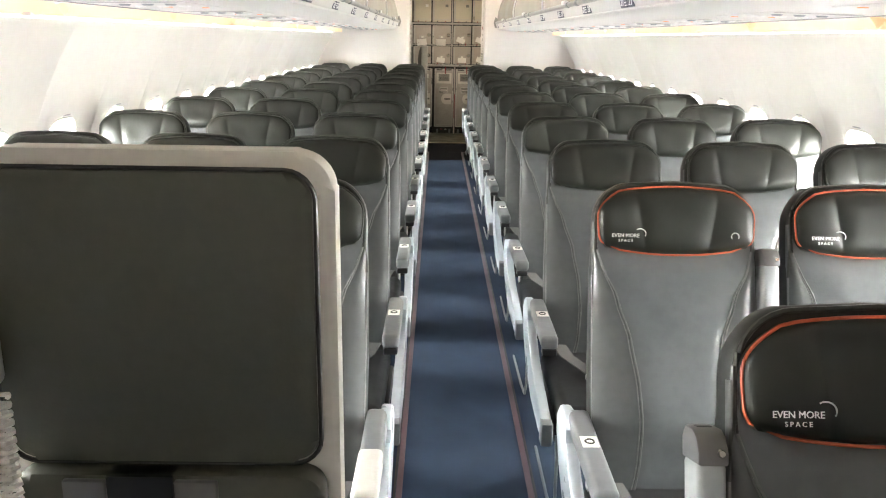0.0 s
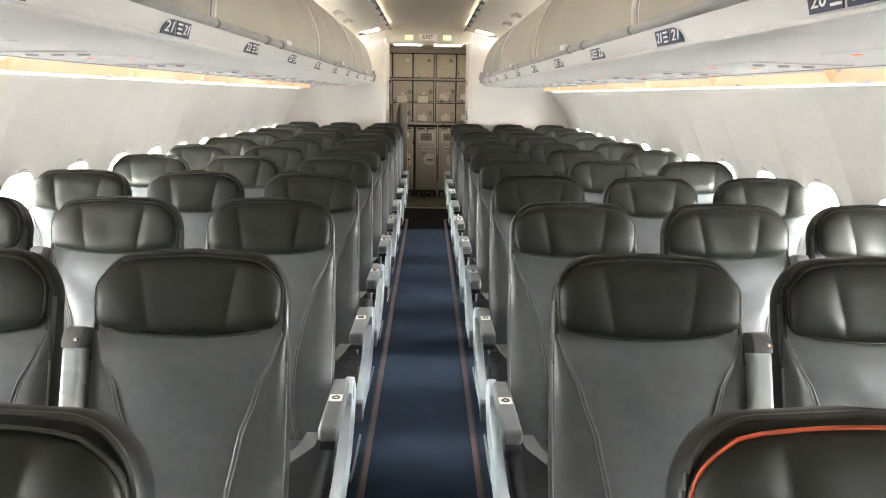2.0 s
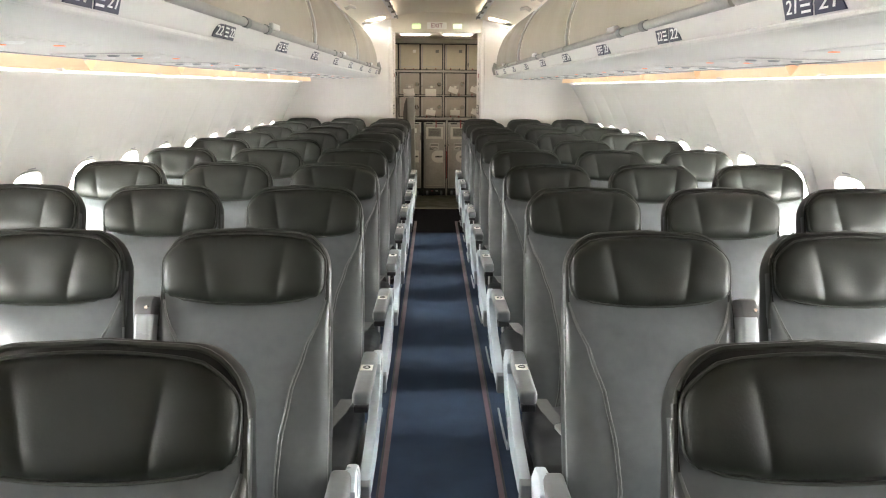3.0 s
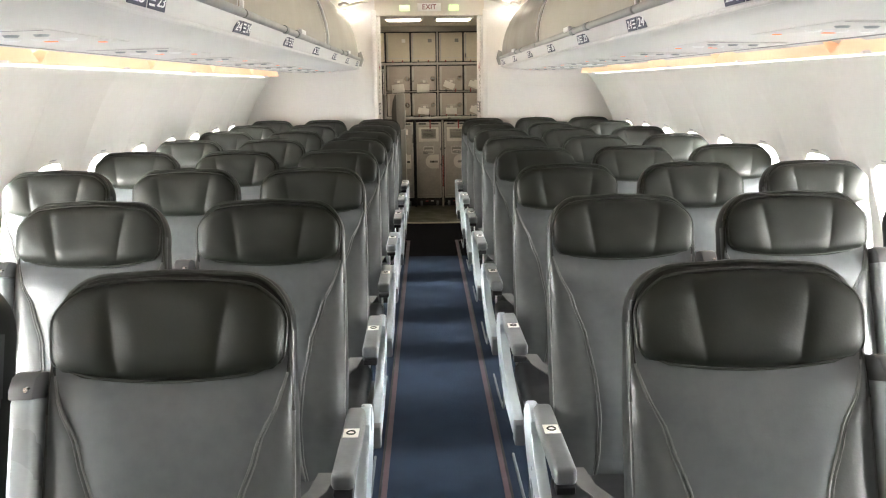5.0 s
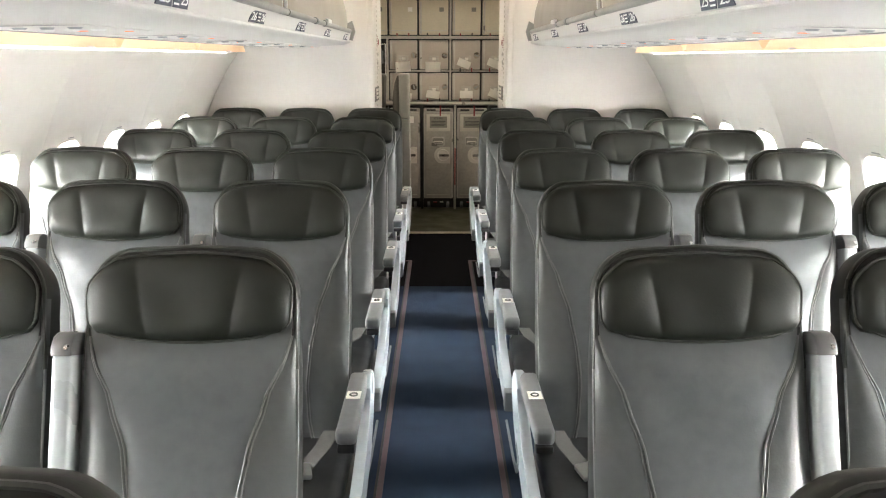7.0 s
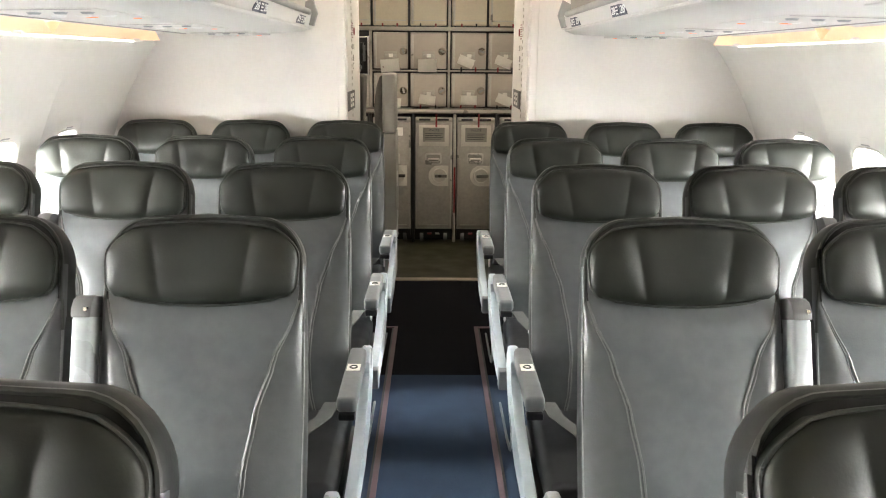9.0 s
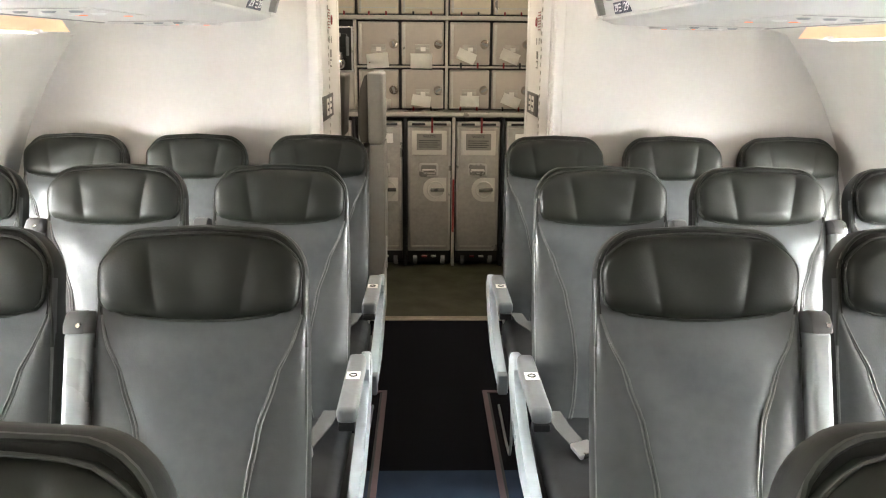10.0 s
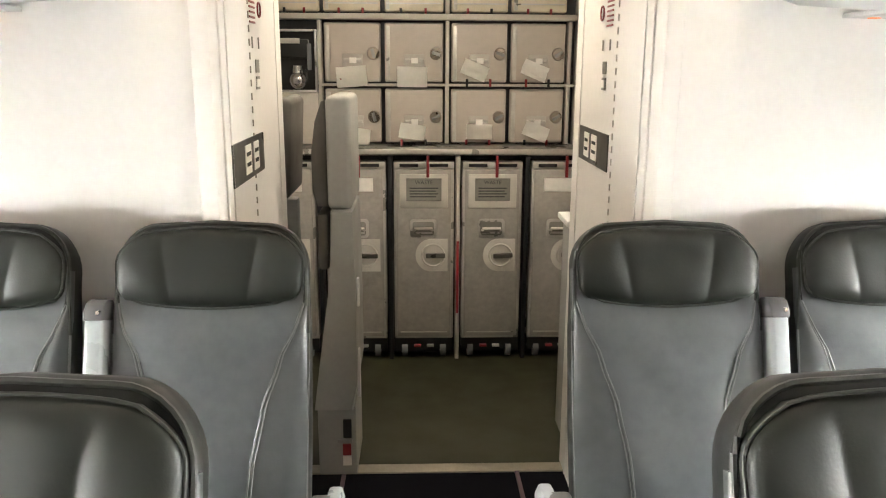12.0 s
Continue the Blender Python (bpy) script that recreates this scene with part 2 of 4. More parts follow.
for s in (-1, 1):
    # pale red path marking, turning outwards at its end
    outline = [(s * 0.212, Y_FRONT), (s * 0.232, Y_FRONT), (s * 0.232, 7.055), (s * 0.30, 7.055), (s * 0.30, 7.075), (s * 0.212, 7.075)]
    thing("trim", "dull pink floor path strip on carpet", "floor strip", prism(outline, 0.0005, 0.005, "z"), RED_LINE, kind="structure")
    edge = thing("trim", "dark edge of floor path strip", "floor strip", slab(*sorted((s * 0.233, s * 0.242)), Y_FRONT, 7.05, 0.0, 0.004), BLACK, kind="structure")
    end = thing("trim", "dull pink floor strip beside the galley passage", "floor strip", slab(*sorted((s * 0.31, s * 0.325)), Y_BULK + 0.05, Y_SILL - 0.03, 0.0, 0.005), RED_LINE, kind="structure")

WINDOWS = [6.52 - 0.54 * k for k in range(17)]
ARC_LO, ARC_HI = math.asin((0.02 - Z_CABIN) / R_CABIN), math.asin((STRIP_Z - Z_CABIN) / R_CABIN)


def on_wall(s, y, a, out=0.0):
    return (s * (R_CABIN + out) * math.cos(a), y, Z_CABIN + (R_CABIN + out) * math.sin(a))


def window_bay(s, yc, y0, y1):
    """One sidewall panel, curved to the hull, with its rounded window opening and reveal."""
    bm = bmesh.new()
    n = 40
    ac = math.asin((0.960 - Z_CABIN) / R_CABIN)
    hy, ha = 0.128, 0.178 / R_CABIN
    rings = []
    for f in (0.0, 0.06, 0.12, 0.25, 0.4, 0.55, 0.7, 0.8, 0.9, 1.0):
        ring = []
        for k in range(n):
            t = math.tau * k / n
            c, d = math.cos(t), math.sin(t)
            e = 0.55
            py, pa = math.copysign(abs(c) ** e, c) * hy, math.copysign(abs(d) ** e, d) * ha
            q = max(abs(c), abs(d))
            ry = (y1 - yc) if c > 0 else (yc - y0)
            ra = (ARC_HI - ac) if d > 0 else (ac - ARC_LO)
            oy, oa = c / q * ry, d / q * ra
            dent = 0.012 * math.exp(-((f - 0.06) / 0.05) ** 2)
            dy, a = py + (oy - py) * f, ac + pa + (oa - pa) * f
            last = (yc == WINDOWS[0] and dy > 0) or (yc == WINDOWS[-1] and dy < 0)
            rib = (0.0 if last else 1.0) * min(1.0, abs(dy) / 0.27) ** 3 * 0.020 * min(1.0, max(0.0, (ARC_HI - a) / 0.22))
            ring.append(bm.verts.new(on_wall(s, yc + dy, a, -dent - rib)))
        rings.append(ring)
    back = []
    for k in range(n):
        t = math.tau * k / n
        c, d = math.cos(t), math.sin(t)
        py, pa = math.copysign(abs(c) ** 0.55, c) * hy * 0.86, math.copysign(abs(d) ** 0.55, d) * ha * 0.86
        back.append(bm.verts.new(on_wall(s, yc + py, ac + pa, 0.07)))
    rings.insert(0, back)
    for a, b in zip(rings, rings[1:]):
        for k in range(n):
            bm.faces.new((a[k], a[(k + 1) % n], b[(k + 1) % n], b[k]))
    return bm


for s, side in ((-1, "wall_left"), (1, "wall_right")):
    wall = thing(side, "white curved cabin sidewall with oval windows", "wall", kind="structure")
    for yc in WINDOWS:
        part("panel", window_bay(s, yc, yc - 0.27, yc + 0.27), WALL, wall)
    a1 = [on_wall(s, 0, ARC_LO + (ARC_HI - ARC_LO) * k / 14) for k in range(15)]
    part("panel", sweep([(p[0], p[2]) for p in a1], 6.79, Y_BULK, 1), WALL, wall)
    a2 = [on_wall(s, 0, ARC_LO + (ARC_HI - ARC_LO) * k / 14, 0.012) for k in range(15)]
    for ya, yb in ((WINDOWS[0] + 0.272, Y_BULK), (WINDOWS[-1] - 0.45, WINDOWS[-1] - 0.272)):
        part("joint_cover", prism(thick([(p[0], p[2]) for p in a2], s * -0.006), *sorted((ya, yb)), "y"), WALL, wall)
    part("panel", sweep([(p[0], p[2]) for p in a1], Y_FRONT, WINDOWS[-1] - 0.27, 1), WALL, wall)
    part("outer_skin", prism(thick([(s * (R_CABIN + 0.09) * math.cos(a), Z_CABIN + (R_CABIN + 0.09) * math.sin(a)) for a in (ARC_HI - 0.02, ARC_HI + 0.25)], 0.01), Y_FRONT, Y_BACK, "y"), WHITE, wall)
    for k, yc in enumerate(WINDOWS):
        w = thing("window_%d" % (k + 1 if s > 0 else k + 31), "oval cabin window with bright daylight behind", "window", kind="structure")
        ac = math.asin((0.960 - Z_CABIN) / R_CABIN)
        loop = []
        for j in range(24):
            t = math.tau * j / 24
            c, d = math.cos(t), math.sin(t)
            loop.append(on_wall(s, yc + math.copysign(abs(c) ** 0.55, c) * 0.132, ac + math.copysign(abs(d) ** 0.55, d) * 0.183 / R_CABIN, -0.004))
        part("window_frame", tube(loop, 0.006, 5, closed=True), WALL, w)
        top = ac + 0.197 / R_CABIN
        arch = [on_wall(s, yc + 0.15 * math.cos(radians(q)), ac + (0.075 + 0.15 * math.sin(radians(q))) / R_CABIN, -0.002) for q in range(20, 161, 10)]
        part("shade_arch", tube(arch, 0.005, 5), WALL, w, "moulded arch above the window")
        part("shade_handle", tube([on_wall(s, yc - 0.03, top, -0.006), on_wall(s, yc + 0.03, top, -0.006)], 0.006, 6), GREY_RAIL, w, "small grey shade handle")
    bd = slab(*sorted((s * 2.6, s * 2.62)), -9, 11, -0.8, 3.0)
    thing("backdrop", "bright white haze outside the windows", "sky", bd, BACKDROP, kind="structure")
    # cove: light strip, warm panels
    cx = wall_x(STRIP_Z)
    cove = thing("trim", "lit cove strip along the sidewall top", "cove light", kind="structure")
    part("cove_back", prism(thick([(s * (cx + 0.03), 1.512), (s * (cx - 0.015), 1.567), (s * (cx - 0.13), 1.602)], 0.02), Y_FRONT, Y_BULK, "y"), WALL, cove)
    part("light_strip", slab(*sorted((s * (cx - 0.008), s * (cx + 0.006))), Y_FRONT, Y_BULK - 0.32, STRIP_Z - 0.001, STRIP_Z + 0.004), STRIP_MAT, cove, "bright white light strip")
    y = Y_BULK - 0.35
    while y > Y_FRONT + 1.1:
        w = 1.06
        bm = bmesh.new()
        rows = []
        for j in range(13):
            f = j / 12
            h = min(1.0, 24 * min(f, 1 - f)) ** 0.6
            yy = y - w * (0.006 + 0.988 * f)
            rows.append([bm.verts.new((s * (cx - 0.016 - 0.125 * q), yy, STRIP_Z + 0.006 + 0.062 * h * q ** 0.7)) for q in (0, 0.35, 0.7, 1.0)])
        for a, b in zip(rows, rows[1:]):
            for i in range(3):
                bm.faces.new((a[i], a[i + 1], b[i + 1], b[i]))
        part("cove_panel", bm, COVE_MAT, cove, "peach coloured translucent cove panel")
        part("clip", slab(*sorted((s * (cx - 0.05), s * (cx - 0.0125))), y - 0.03, y + 0.03, STRIP_Z + 0.001, STRIP_Z + 0.022, 0.004), WHITE, cove)
        y -= w

# ceiling, centre and flanks
prof = [(-0.86, 2.10), (-0.62, 2.155), (-0.47, 2.19), (-0.43, 2.225), (-0.25, 2.255), (0, 2.265), (0.25, 2.255), (0.43, 2.225), (0.47, 2.19), (0.62, 2.155), (0.86, 2.10)]
thing("ceiling", "warm ivory cabin ceiling panels", "ceiling", prism(thick(prof, 0.03), Y_FRONT, Y_BULK, "y"), CEIL, kind="structure")
for s in (-1, 1):
    rail = thing("trim", "ceiling light channel with dark clips", "ceiling light", kind="structure")
    part("channel", slab(*sorted((s * 0.405, s * 0.455)), Y_FRONT, Y_BULK - 0.35, 2.165, 2.19), WHITE, rail)
    part("wash_light", slab(*sorted((s * 0.415, s * 0.445)), Y_FRONT, Y_BULK - 0.4, 2.191, 2.197), WASH_MAT, rail, "warm ceiling wash light")
    part("edge", tube([(s * 0.404, Y_FRONT, 2.165), (s * 0.404, Y_BULK - 0.35, 2.165)], 0.006), BLACK, rail, "dark channel edge")
    for k in range(16):
        part("clip", slab(*sorted((s * 0.39, s * 0.43)), -1.0 + k * 0.5, -0.95 + k * 0.5, 2.15, 2.172, 0.004), GREY_RAIL, rail)

# the left lens is added, mirroring the right, to brighten the bulkhead
for s in (-1, 1):
    thing("ceiling_lamp", "warm lit ceiling flank lens, left one added", "ceiling light", moved(slab(-0.10, 0.10, -0.06, 0.06, -0.004, 0.004, 0.003), pose(s * 0.63, 6.72, 2.145, 0, s * 11, 0)), FLANK_LAMP, group="bulkhead lamps")

# bulkhead and galley passage
OPEN_L, OPEN_R = -0.49, 0.49
for s, x_in, name in ((-1, OPEN_L, "wall_aft_left"), (1, OPEN_R, "wall_aft_right")):
    arc = [on_wall(s, 0, ARC_LO + (1.25 - ARC_LO) * k / 20, 0.02) for k in range(21)]
    outline = [(x_in, 0.0)] + [(p[0], p[2]) for p in arc] + [(x_in, 2.26)]
    thing(name, "plain white laminate aft bulkhead", "wall", prism(outline, Y_BULK, Y_BULK + 0.04, "y"), BULK, kind="structure")
    y_end = 8.04 if s < 0 else 8.09
    side = thing("wall_passage", "white lavatory wall beside the galley passage", "wall", slab(*sorted((x_in, x_in + s * 0.05)), Y_BULK + 0.0405, y_end, 0, 2.115), BULK, kind="structure")
    for yy, ww, hh in ((Y_BULK + 0.10, 0.012, 0.006), (Y_BULK + 0.17, 0.01, 0.004), (y_end - 0.10, 0.008, 0.003)):
        part("groove_trim", slab(*sorted((x_in - s * hh, x_in - s * 0.0005)), yy, yy + ww, 0, 2.10, 0.0015), BULK, side)
    part("corner_post", slab(*sorted((x_in - s * 0.012, x_in + s * 0.03)), Y_BULK - 0.014, Y_BULK + 0.05, 0, 2.10, 0.008), BULK, side, "white corner trim")
    bm = bmesh.new()
    for k in range(52):
        box(bm, *sorted((x_in - s * 0.004, x_in - s * 0.0005)), 7.548, 7.551, 0.25 + k * 0.035, 0.268 + k * 0.035)
    part("hinge", bm, GALLEY, side, "long piano hinge")
    ya, yb = (7.29, 7.67) if s < 0 else (7.59, 7.97)
    card = thing("sign", "grey door plate with two cream labels", "sign")
    for (a, b, h0, h1, mat, nm, d) in ((ya, yb, 1.17, 1.275, DARK_PLATE, "plate", 0.004), (ya + 0.13, ya + 0.20, 1.185, 1.26, PAPER, "label", 0.006), (ya + 0.235, ya + 0.30, 1.185, 1.26, PAPER, "label", 0.006),
                                       (ya + 0.142, ya + 0.188, 1.232, 1.242, GREY_PRINT, "print", 0.007), (ya + 0.142, ya + 0.188, 1.205, 1.215, GREY_PRINT, "print", 0.007),
                                       (ya + 0.247, ya + 0.288, 1.232, 1.242, GREY_PRINT, "print", 0.007), (ya + 0.247, ya + 0.288, 1.205, 1.215, GREY_PRINT, "print", 0.007)):
        part(nm, slab(*sorted((x_in - s * 0.0006, x_in - s * d)), a, b, h0, h1), mat, card)
    marks = thing("notice", "small printed notices on a white wall", "notice")
    yc = 7.62 if s < 0 else 7.66
    for k in range(7):
        part("red_print", slab(*sorted((x_in - s * 0.0006, x_in - s * 0.003)), yc - 0.05, yc + 0.02, 1.57 + k * 0.013, 1.575 + k * 0.013), RED, marks)
    part("ring", moved(tube([(0, 0.020 * math.cos(a * math.tau / 16), 0.020 * math.sin(a * math.tau / 16)) for a in range(16)], 0.0025, 5, closed=True), pose(x_in - s * 0.003, yc + 0.075, 1.61)), RED, marks)
    for h0, h1, mat in ((1.44, 1.475, PLATE_GREY), (1.395, 1.43, PLATE_GREY), (1.402, 1.423, PAPER)):
        part("plate", slab(*sorted((x_in - s * 0.0006, x_in - s * (0.003 if mat is PLATE_GREY else 0.004))), yc + 0.0, yc + 0.045, h0, h1), mat, marks)
    for dy in (-0.035, 0.05):
        part("symbol", slab(*sorted((x_in - s * 0.0006, x_in - s * 0.003)), yc + dy, yc + dy + 0.012, 1.505, 1.535, 0.001), PLATE_GREY, marks)

header = thing("wall_header", "ivory header above the galley passage", "wall", slab(OPEN_L + 0.001, OPEN_R - 0.001, Y_BULK + 0.002, Y_BULK + 0.05, 2.05, 2.30), CEIL, kind="structure")
sign = thing("exit_sign", "small exit sign with red letters", "sign")
part("plate", slab(-0.105, 0.105, Y_BULK - 0.014, Y_BULK + 0.0, 2.085, 2.155, 0.004), PAPER, sign)
e = part("letters", EXIT, RED, sign)
e.matrix_local = pose(0.0, Y_BULK - 0.016, 2.12, 90, 0, 0)
for x in (-0.22, 0.22):
    lamp = thing("sign_lamp", "small green lit lens on the header", "lamp", slab(x - 0.045, x + 0.045, Y_BULK - 0.012, Y_BULK, 2.09, 2.14, 0.004), GREEN_LAMP, group="header lamps")

# galley room
thing("wall_galley_back", "galley back wall", "wall", slab(-1.9, 1.9, Y_BACK, Y_BACK + 0.05, 0, 2.4), BULK, kind="structure")
for s in (-1, 1):
    thing("wall_galley_side", "white galley door lining", "wall", slab(*sorted((s * 1.75, s * 1.8)), Y_BULK + 0.04, Y_BACK, 0, 2.4), BULK, kind="structure")
    thing("wall_lavatory_back", "white lavatory back wall", "wall", slab(*sorted((s * 1.749, (OPEN_L - 0.05 if s < 0 else OPEN_R + 0.05))), (7.99 if s < 0 else 8.04), (8.04 if s < 0 else 8.09), 0, 2.115), BULK, kind="structure")
thing("ceiling_galley", "ivory galley ceiling", "ceiling", slab(-1.75, 1.75, Y_BULK + 0.055, Y_BACK, 2.12, 2.17), CEIL, kind="structure")
for x in (-0.26, 0.26):
    gl = thing("galley_light", "warm lit galley ceiling light", "ceiling light", group="galley lights")
    part("frame", slab(x - 0.20, x + 0.20, 8.15, 8.43, 2.105, 2.119, 0.004), WHITE, gl)
    part("diffuser", slab(x - 0.17, x + 0.17, 8.18, 8.40, 2.098, 2.106, 0.002), LAMP_MAT, gl, "glowing diffuser")
# unseen end wall, added to shut the cabin behind the start
thing("wall_front", "plain unseen wall added to close the cabin", "wall", slab(-2, 2, Y_FRONT - 0.05, Y_FRONT, 0, 2.5), BULK, kind="structure")

# ---- overhead bins ----
P = 0.8382
SEAMS = [-4.12, -1.914, 0.22, 2.39, 4.56, 6.78]


def bin_profile():
    """Bin door from its lower lip up to the ceiling, as (x, z)."""
    return [(0.615, 1.672), (0.61, 1.724), (0.618, 1.794), (0.64, 1.874), (0.675, 1.954), (0.72, 2.024), (0.78, 2.089)]


for s in (-1, 1):
    for y0, y1 in zip(SEAMS, SEAMS[1:]):
        b = thing("overhead_bin", "closed beige overhead luggage bin with grey handrail", "luggage bin", group="overhead bins")
        prof = [(s * x, z) for x, z in bin_profile()]
        last = y1 == SEAMS[-1]
        bm = bmesh.new()
        cols = 18
        rows = []
        for j in range(cols + 1):
            yy = y0 + 0.006 + (y1 - y0 - 0.012) * j / cols
            edge = min(j, cols - j) / cols * (y1 - y0)
            rows.append((yy, max(0.0, 1 - edge / 0.10)))
        grid = []
        for yy, e in rows:
            line = []
            for i, (x, z) in enumerate(prof):
                line.append(bm.verts.new((x + s * 0.010 * e ** 2, yy, z)))
            grid.append(line)
        for a, c in zip(grid, grid[1:]):
            for i in range(len(prof) - 1):
                bm.faces.new((a[i], a[i + 1], c[i + 1], c[i]))
        # the last right door carries its shade in the colour
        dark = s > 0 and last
        part("bin_door", bm, SHADED_BIN if dark else BIN, b, "beige curved bin door, shade painted in" if dark else "beige curved bin door")
        body = [(s * x, z) for x, z in [(0.66, 1.69), (0.645, 1.724), (0.655, 1.804), (0.675, 1.884), (0.715, 1.964), (0.81, 2.08), (1.15, 2.064), (1.34, 1.814), (1.28, 1.69)]]
        part("body", prism(body, y0 + 0.001, y1 - 0.001, "y"), WHITE, b)
        part("seam", tube([(s * (x - 0.004), y0, z) for x, z in bin_profile()], 0.007, 6), WHITE, b, "pale door seam")
        part("handrail", tube([(s * 0.607, y0 + 0.01, 1.664), (s * 0.607, y1 - 0.01, 1.664)], 0.014, 10), GREY_RAIL, b, "grey handrail")
        for yy in (y0 + 0.7, y0 + 1.0):
            part("joint", tube([(s * 0.607, yy, 1.664), (s * 0.607, yy + 0.05, 1.664)], 0.0165, 10), PAD, b)
        part("latch", slab(*sorted((s * 0.588, s * 0.606)), y0 + 1.06, y0 + 1.18, 1.668, 1.69, 0.005), WHITE, b)
        for yy in (y0 + 0.35, y1 - 0.35):
            for dy in (-0.035, 0.035):
                arm = tube([(s * 0.655, yy + dy, 2.088), (s * 0.70, yy + dy, 2.098), (s * 0.735, yy + dy, 2.078)], 0.011, 6)
                part("hinge", arm, GALLEY, b, "small pale hinge arm")
    # rounded end of the bin line
    cap = prism([(s * x, z) for x, z in [(0.60, 1.604), (0.58, 1.664), (0.60, 1.734), (0.66, 1.704), (0.72, 1.624)]], 6.86, 6.90, "y", 0.006)
    thing("trim", "grey plastic bin end cap", "trim", cap, GREY_RAIL, kind="structure")
    thing("trim", "white fairing behind the bins", "trim", prism([(s * x, z) for x, z in [(0.64, 1.604), (0.70, 1.764), (0.76, 1.944), (0.84, 2.064), (1.2, 2.064), (1.35, 1.864), (1.3, 1.624)]], 6.785, Y_BULK - 0.001, "y"), BULK, kind="structure")
    lip = [(s * x, z) for x, z in [(0.607, 1.664), (0.614, 1.636), (0.622, 1.608), (0.628, 1.598), (0.642, 1.586), (0.67, 1.577), (0.80, 1.57), (1.05, 1.564), (1.25, 1.562), (1.29, 1.569), (1.30, 1.594)]]
    thing("service_panel", "glossy white service panel under the bins", "panel", prism(thick(lip, s * 0.012), Y_FRONT, 6.93, "y"), PSU, kind="structure")

    thing("trim", "rounded white edge below the bins", "trim", tube([(s * 0.630, Y_FRONT, 1.595), (s * 0.630, 6.92, 1.595)], 0.007, 8), PSU, kind="structure")
    thing("trim", "thin grey joint along the service panel", "trim", slab(*sorted((s * 1.195, s * 1.203)), Y_FRONT, 6.8, 1.5595, 1.5640), GREY_RAIL, kind="structure")

    for n in range(19, 30):
        yt = (n - 21) * P
        yc = yt - 0.107
        # row placard on the slanted lip
        pl = thing("row_placard", "orange row number placard under the bin" if n == 19 else "navy row number placard with white digits", "sign", group="row placards")
        m = pose(s * 0.6152, yc, 1.622) @ pose(0, 0, 0, 105, 0, -90 * s)
        ink = ORANGE_CARD if n == 19 else NAVY
        # the plate's own x runs along the cabin
        dirn = 1 if s > 0 else -1
        half = [(dirn * q, w) for q, w in [(0.010, -0.03), (0.013, 0.0), (0.022, 0.03), (0.050, 0.027), (0.073, 0.014), (0.090, -0.006), (0.098, -0.03)]]
        block = [(-dirn * 0.085, -0.03), (-dirn * 0.085, 0.03), (dirn * 0.013, 0.03), (dirn * 0.005, 0.0), (dirn * 0.001, -0.03)]
        a = part("number_field", prism(half, 0.0, 0.002, "z"), ink, pl)
        c = part("seat_field", prism(block, 0.0, 0.002, "z"), ink, pl)
        d = part("row_number", NUMBERS[n], PRINT, pl)
        d.matrix_local = pose(dirn * 0.052, -0.001, 0.0025)
        e = part("seat_number", NUMBERS[n], PRINT, pl)
        e.matrix_local = pose(-dirn * 0.058, 0.0, 0.0025) @ Matrix.Diagonal((0.72, 0.95, 1, 1))
        for k in range(3):
            part("printed_line", slab(*sorted((-dirn * 0.028, dirn * 0.0)), 0.014 - k * 0.017, 0.021 - k * 0.017, 0.002, 0.003), PRINT, pl)
        pl.matrix_world = m @ Matrix.Diagonal((1.2, 0.66, 1, 1))
        # reading light and air outlet group
        ps = thing("service_unit", "reading light and air nozzle unit with orange lit signs", "panel", group="service units")
        yp = yt + 0.2
        part("plate", prism(rounded(*sorted((s * 0.86, s * 1.14)), yp - 0.26, yp + 0.26, 0.03), 1.553, 1.5625, "z", 0.003), PSU, ps)
        for k in range(3):
            nz = bmesh.new()
            bmesh.ops.create_cone(nz, cap_ends=True, segments=14, radius1=0.014, radius2=0.020, depth=0.006, matrix=pose(s * (0.93 + 0.07 * k), yp - 0.12, 1.551))
            part("air_nozzle", nz, ARM_SILVER, ps, "pale grey air nozzle")
            rl = bmesh.new()
            bmesh.ops.create_cone(rl, cap_ends=True, segments=14, radius1=0.016, radius2=0.022, depth=0.005, matrix=pose(s * (0.93 + 0.07 * k), yp + 0.02, 1.551))
            part("reading_light", rl, WHITE, ps)
        part("sign_lens", slab(*sorted((s * 1.0, s * 1.03)), yp + 0.10, yp + 0.118, 1.551, 1.554, 0.001), ORANGE_LENS, ps, "orange lit sign")
        part("sign_lens", slab(*sorted((s * 0.90, s * 0.92)), yp + 0.17, yp + 0.19, 1.551, 1.554, 0.001), ORANGE_LENS, ps, "orange lit sign")
        part("slot", slab(*sorted((s * 0.87, s * 1.13)), yp - 0.245, yp - 0.239, 1.552, 1.5535), GREY_RAIL, ps)
        # follows the slope of the panel above
        ps.matrix_world = pose(s * 1.0, 0, 1.5633, 0, s * 1.1) @ pose(-s * 1.0, 0, -1.553)

# ---- seats ----
TILT = radians(19)


def bk(x, s, n):
    """A point of the reclined back: x across, s up along it, n out of its front."""
    return Vector((x, 0.10 + s * math.sin(TILT) - n * math.cos(TILT), 0.426 + s * math.cos(TILT) + n * math.sin(TILT)))


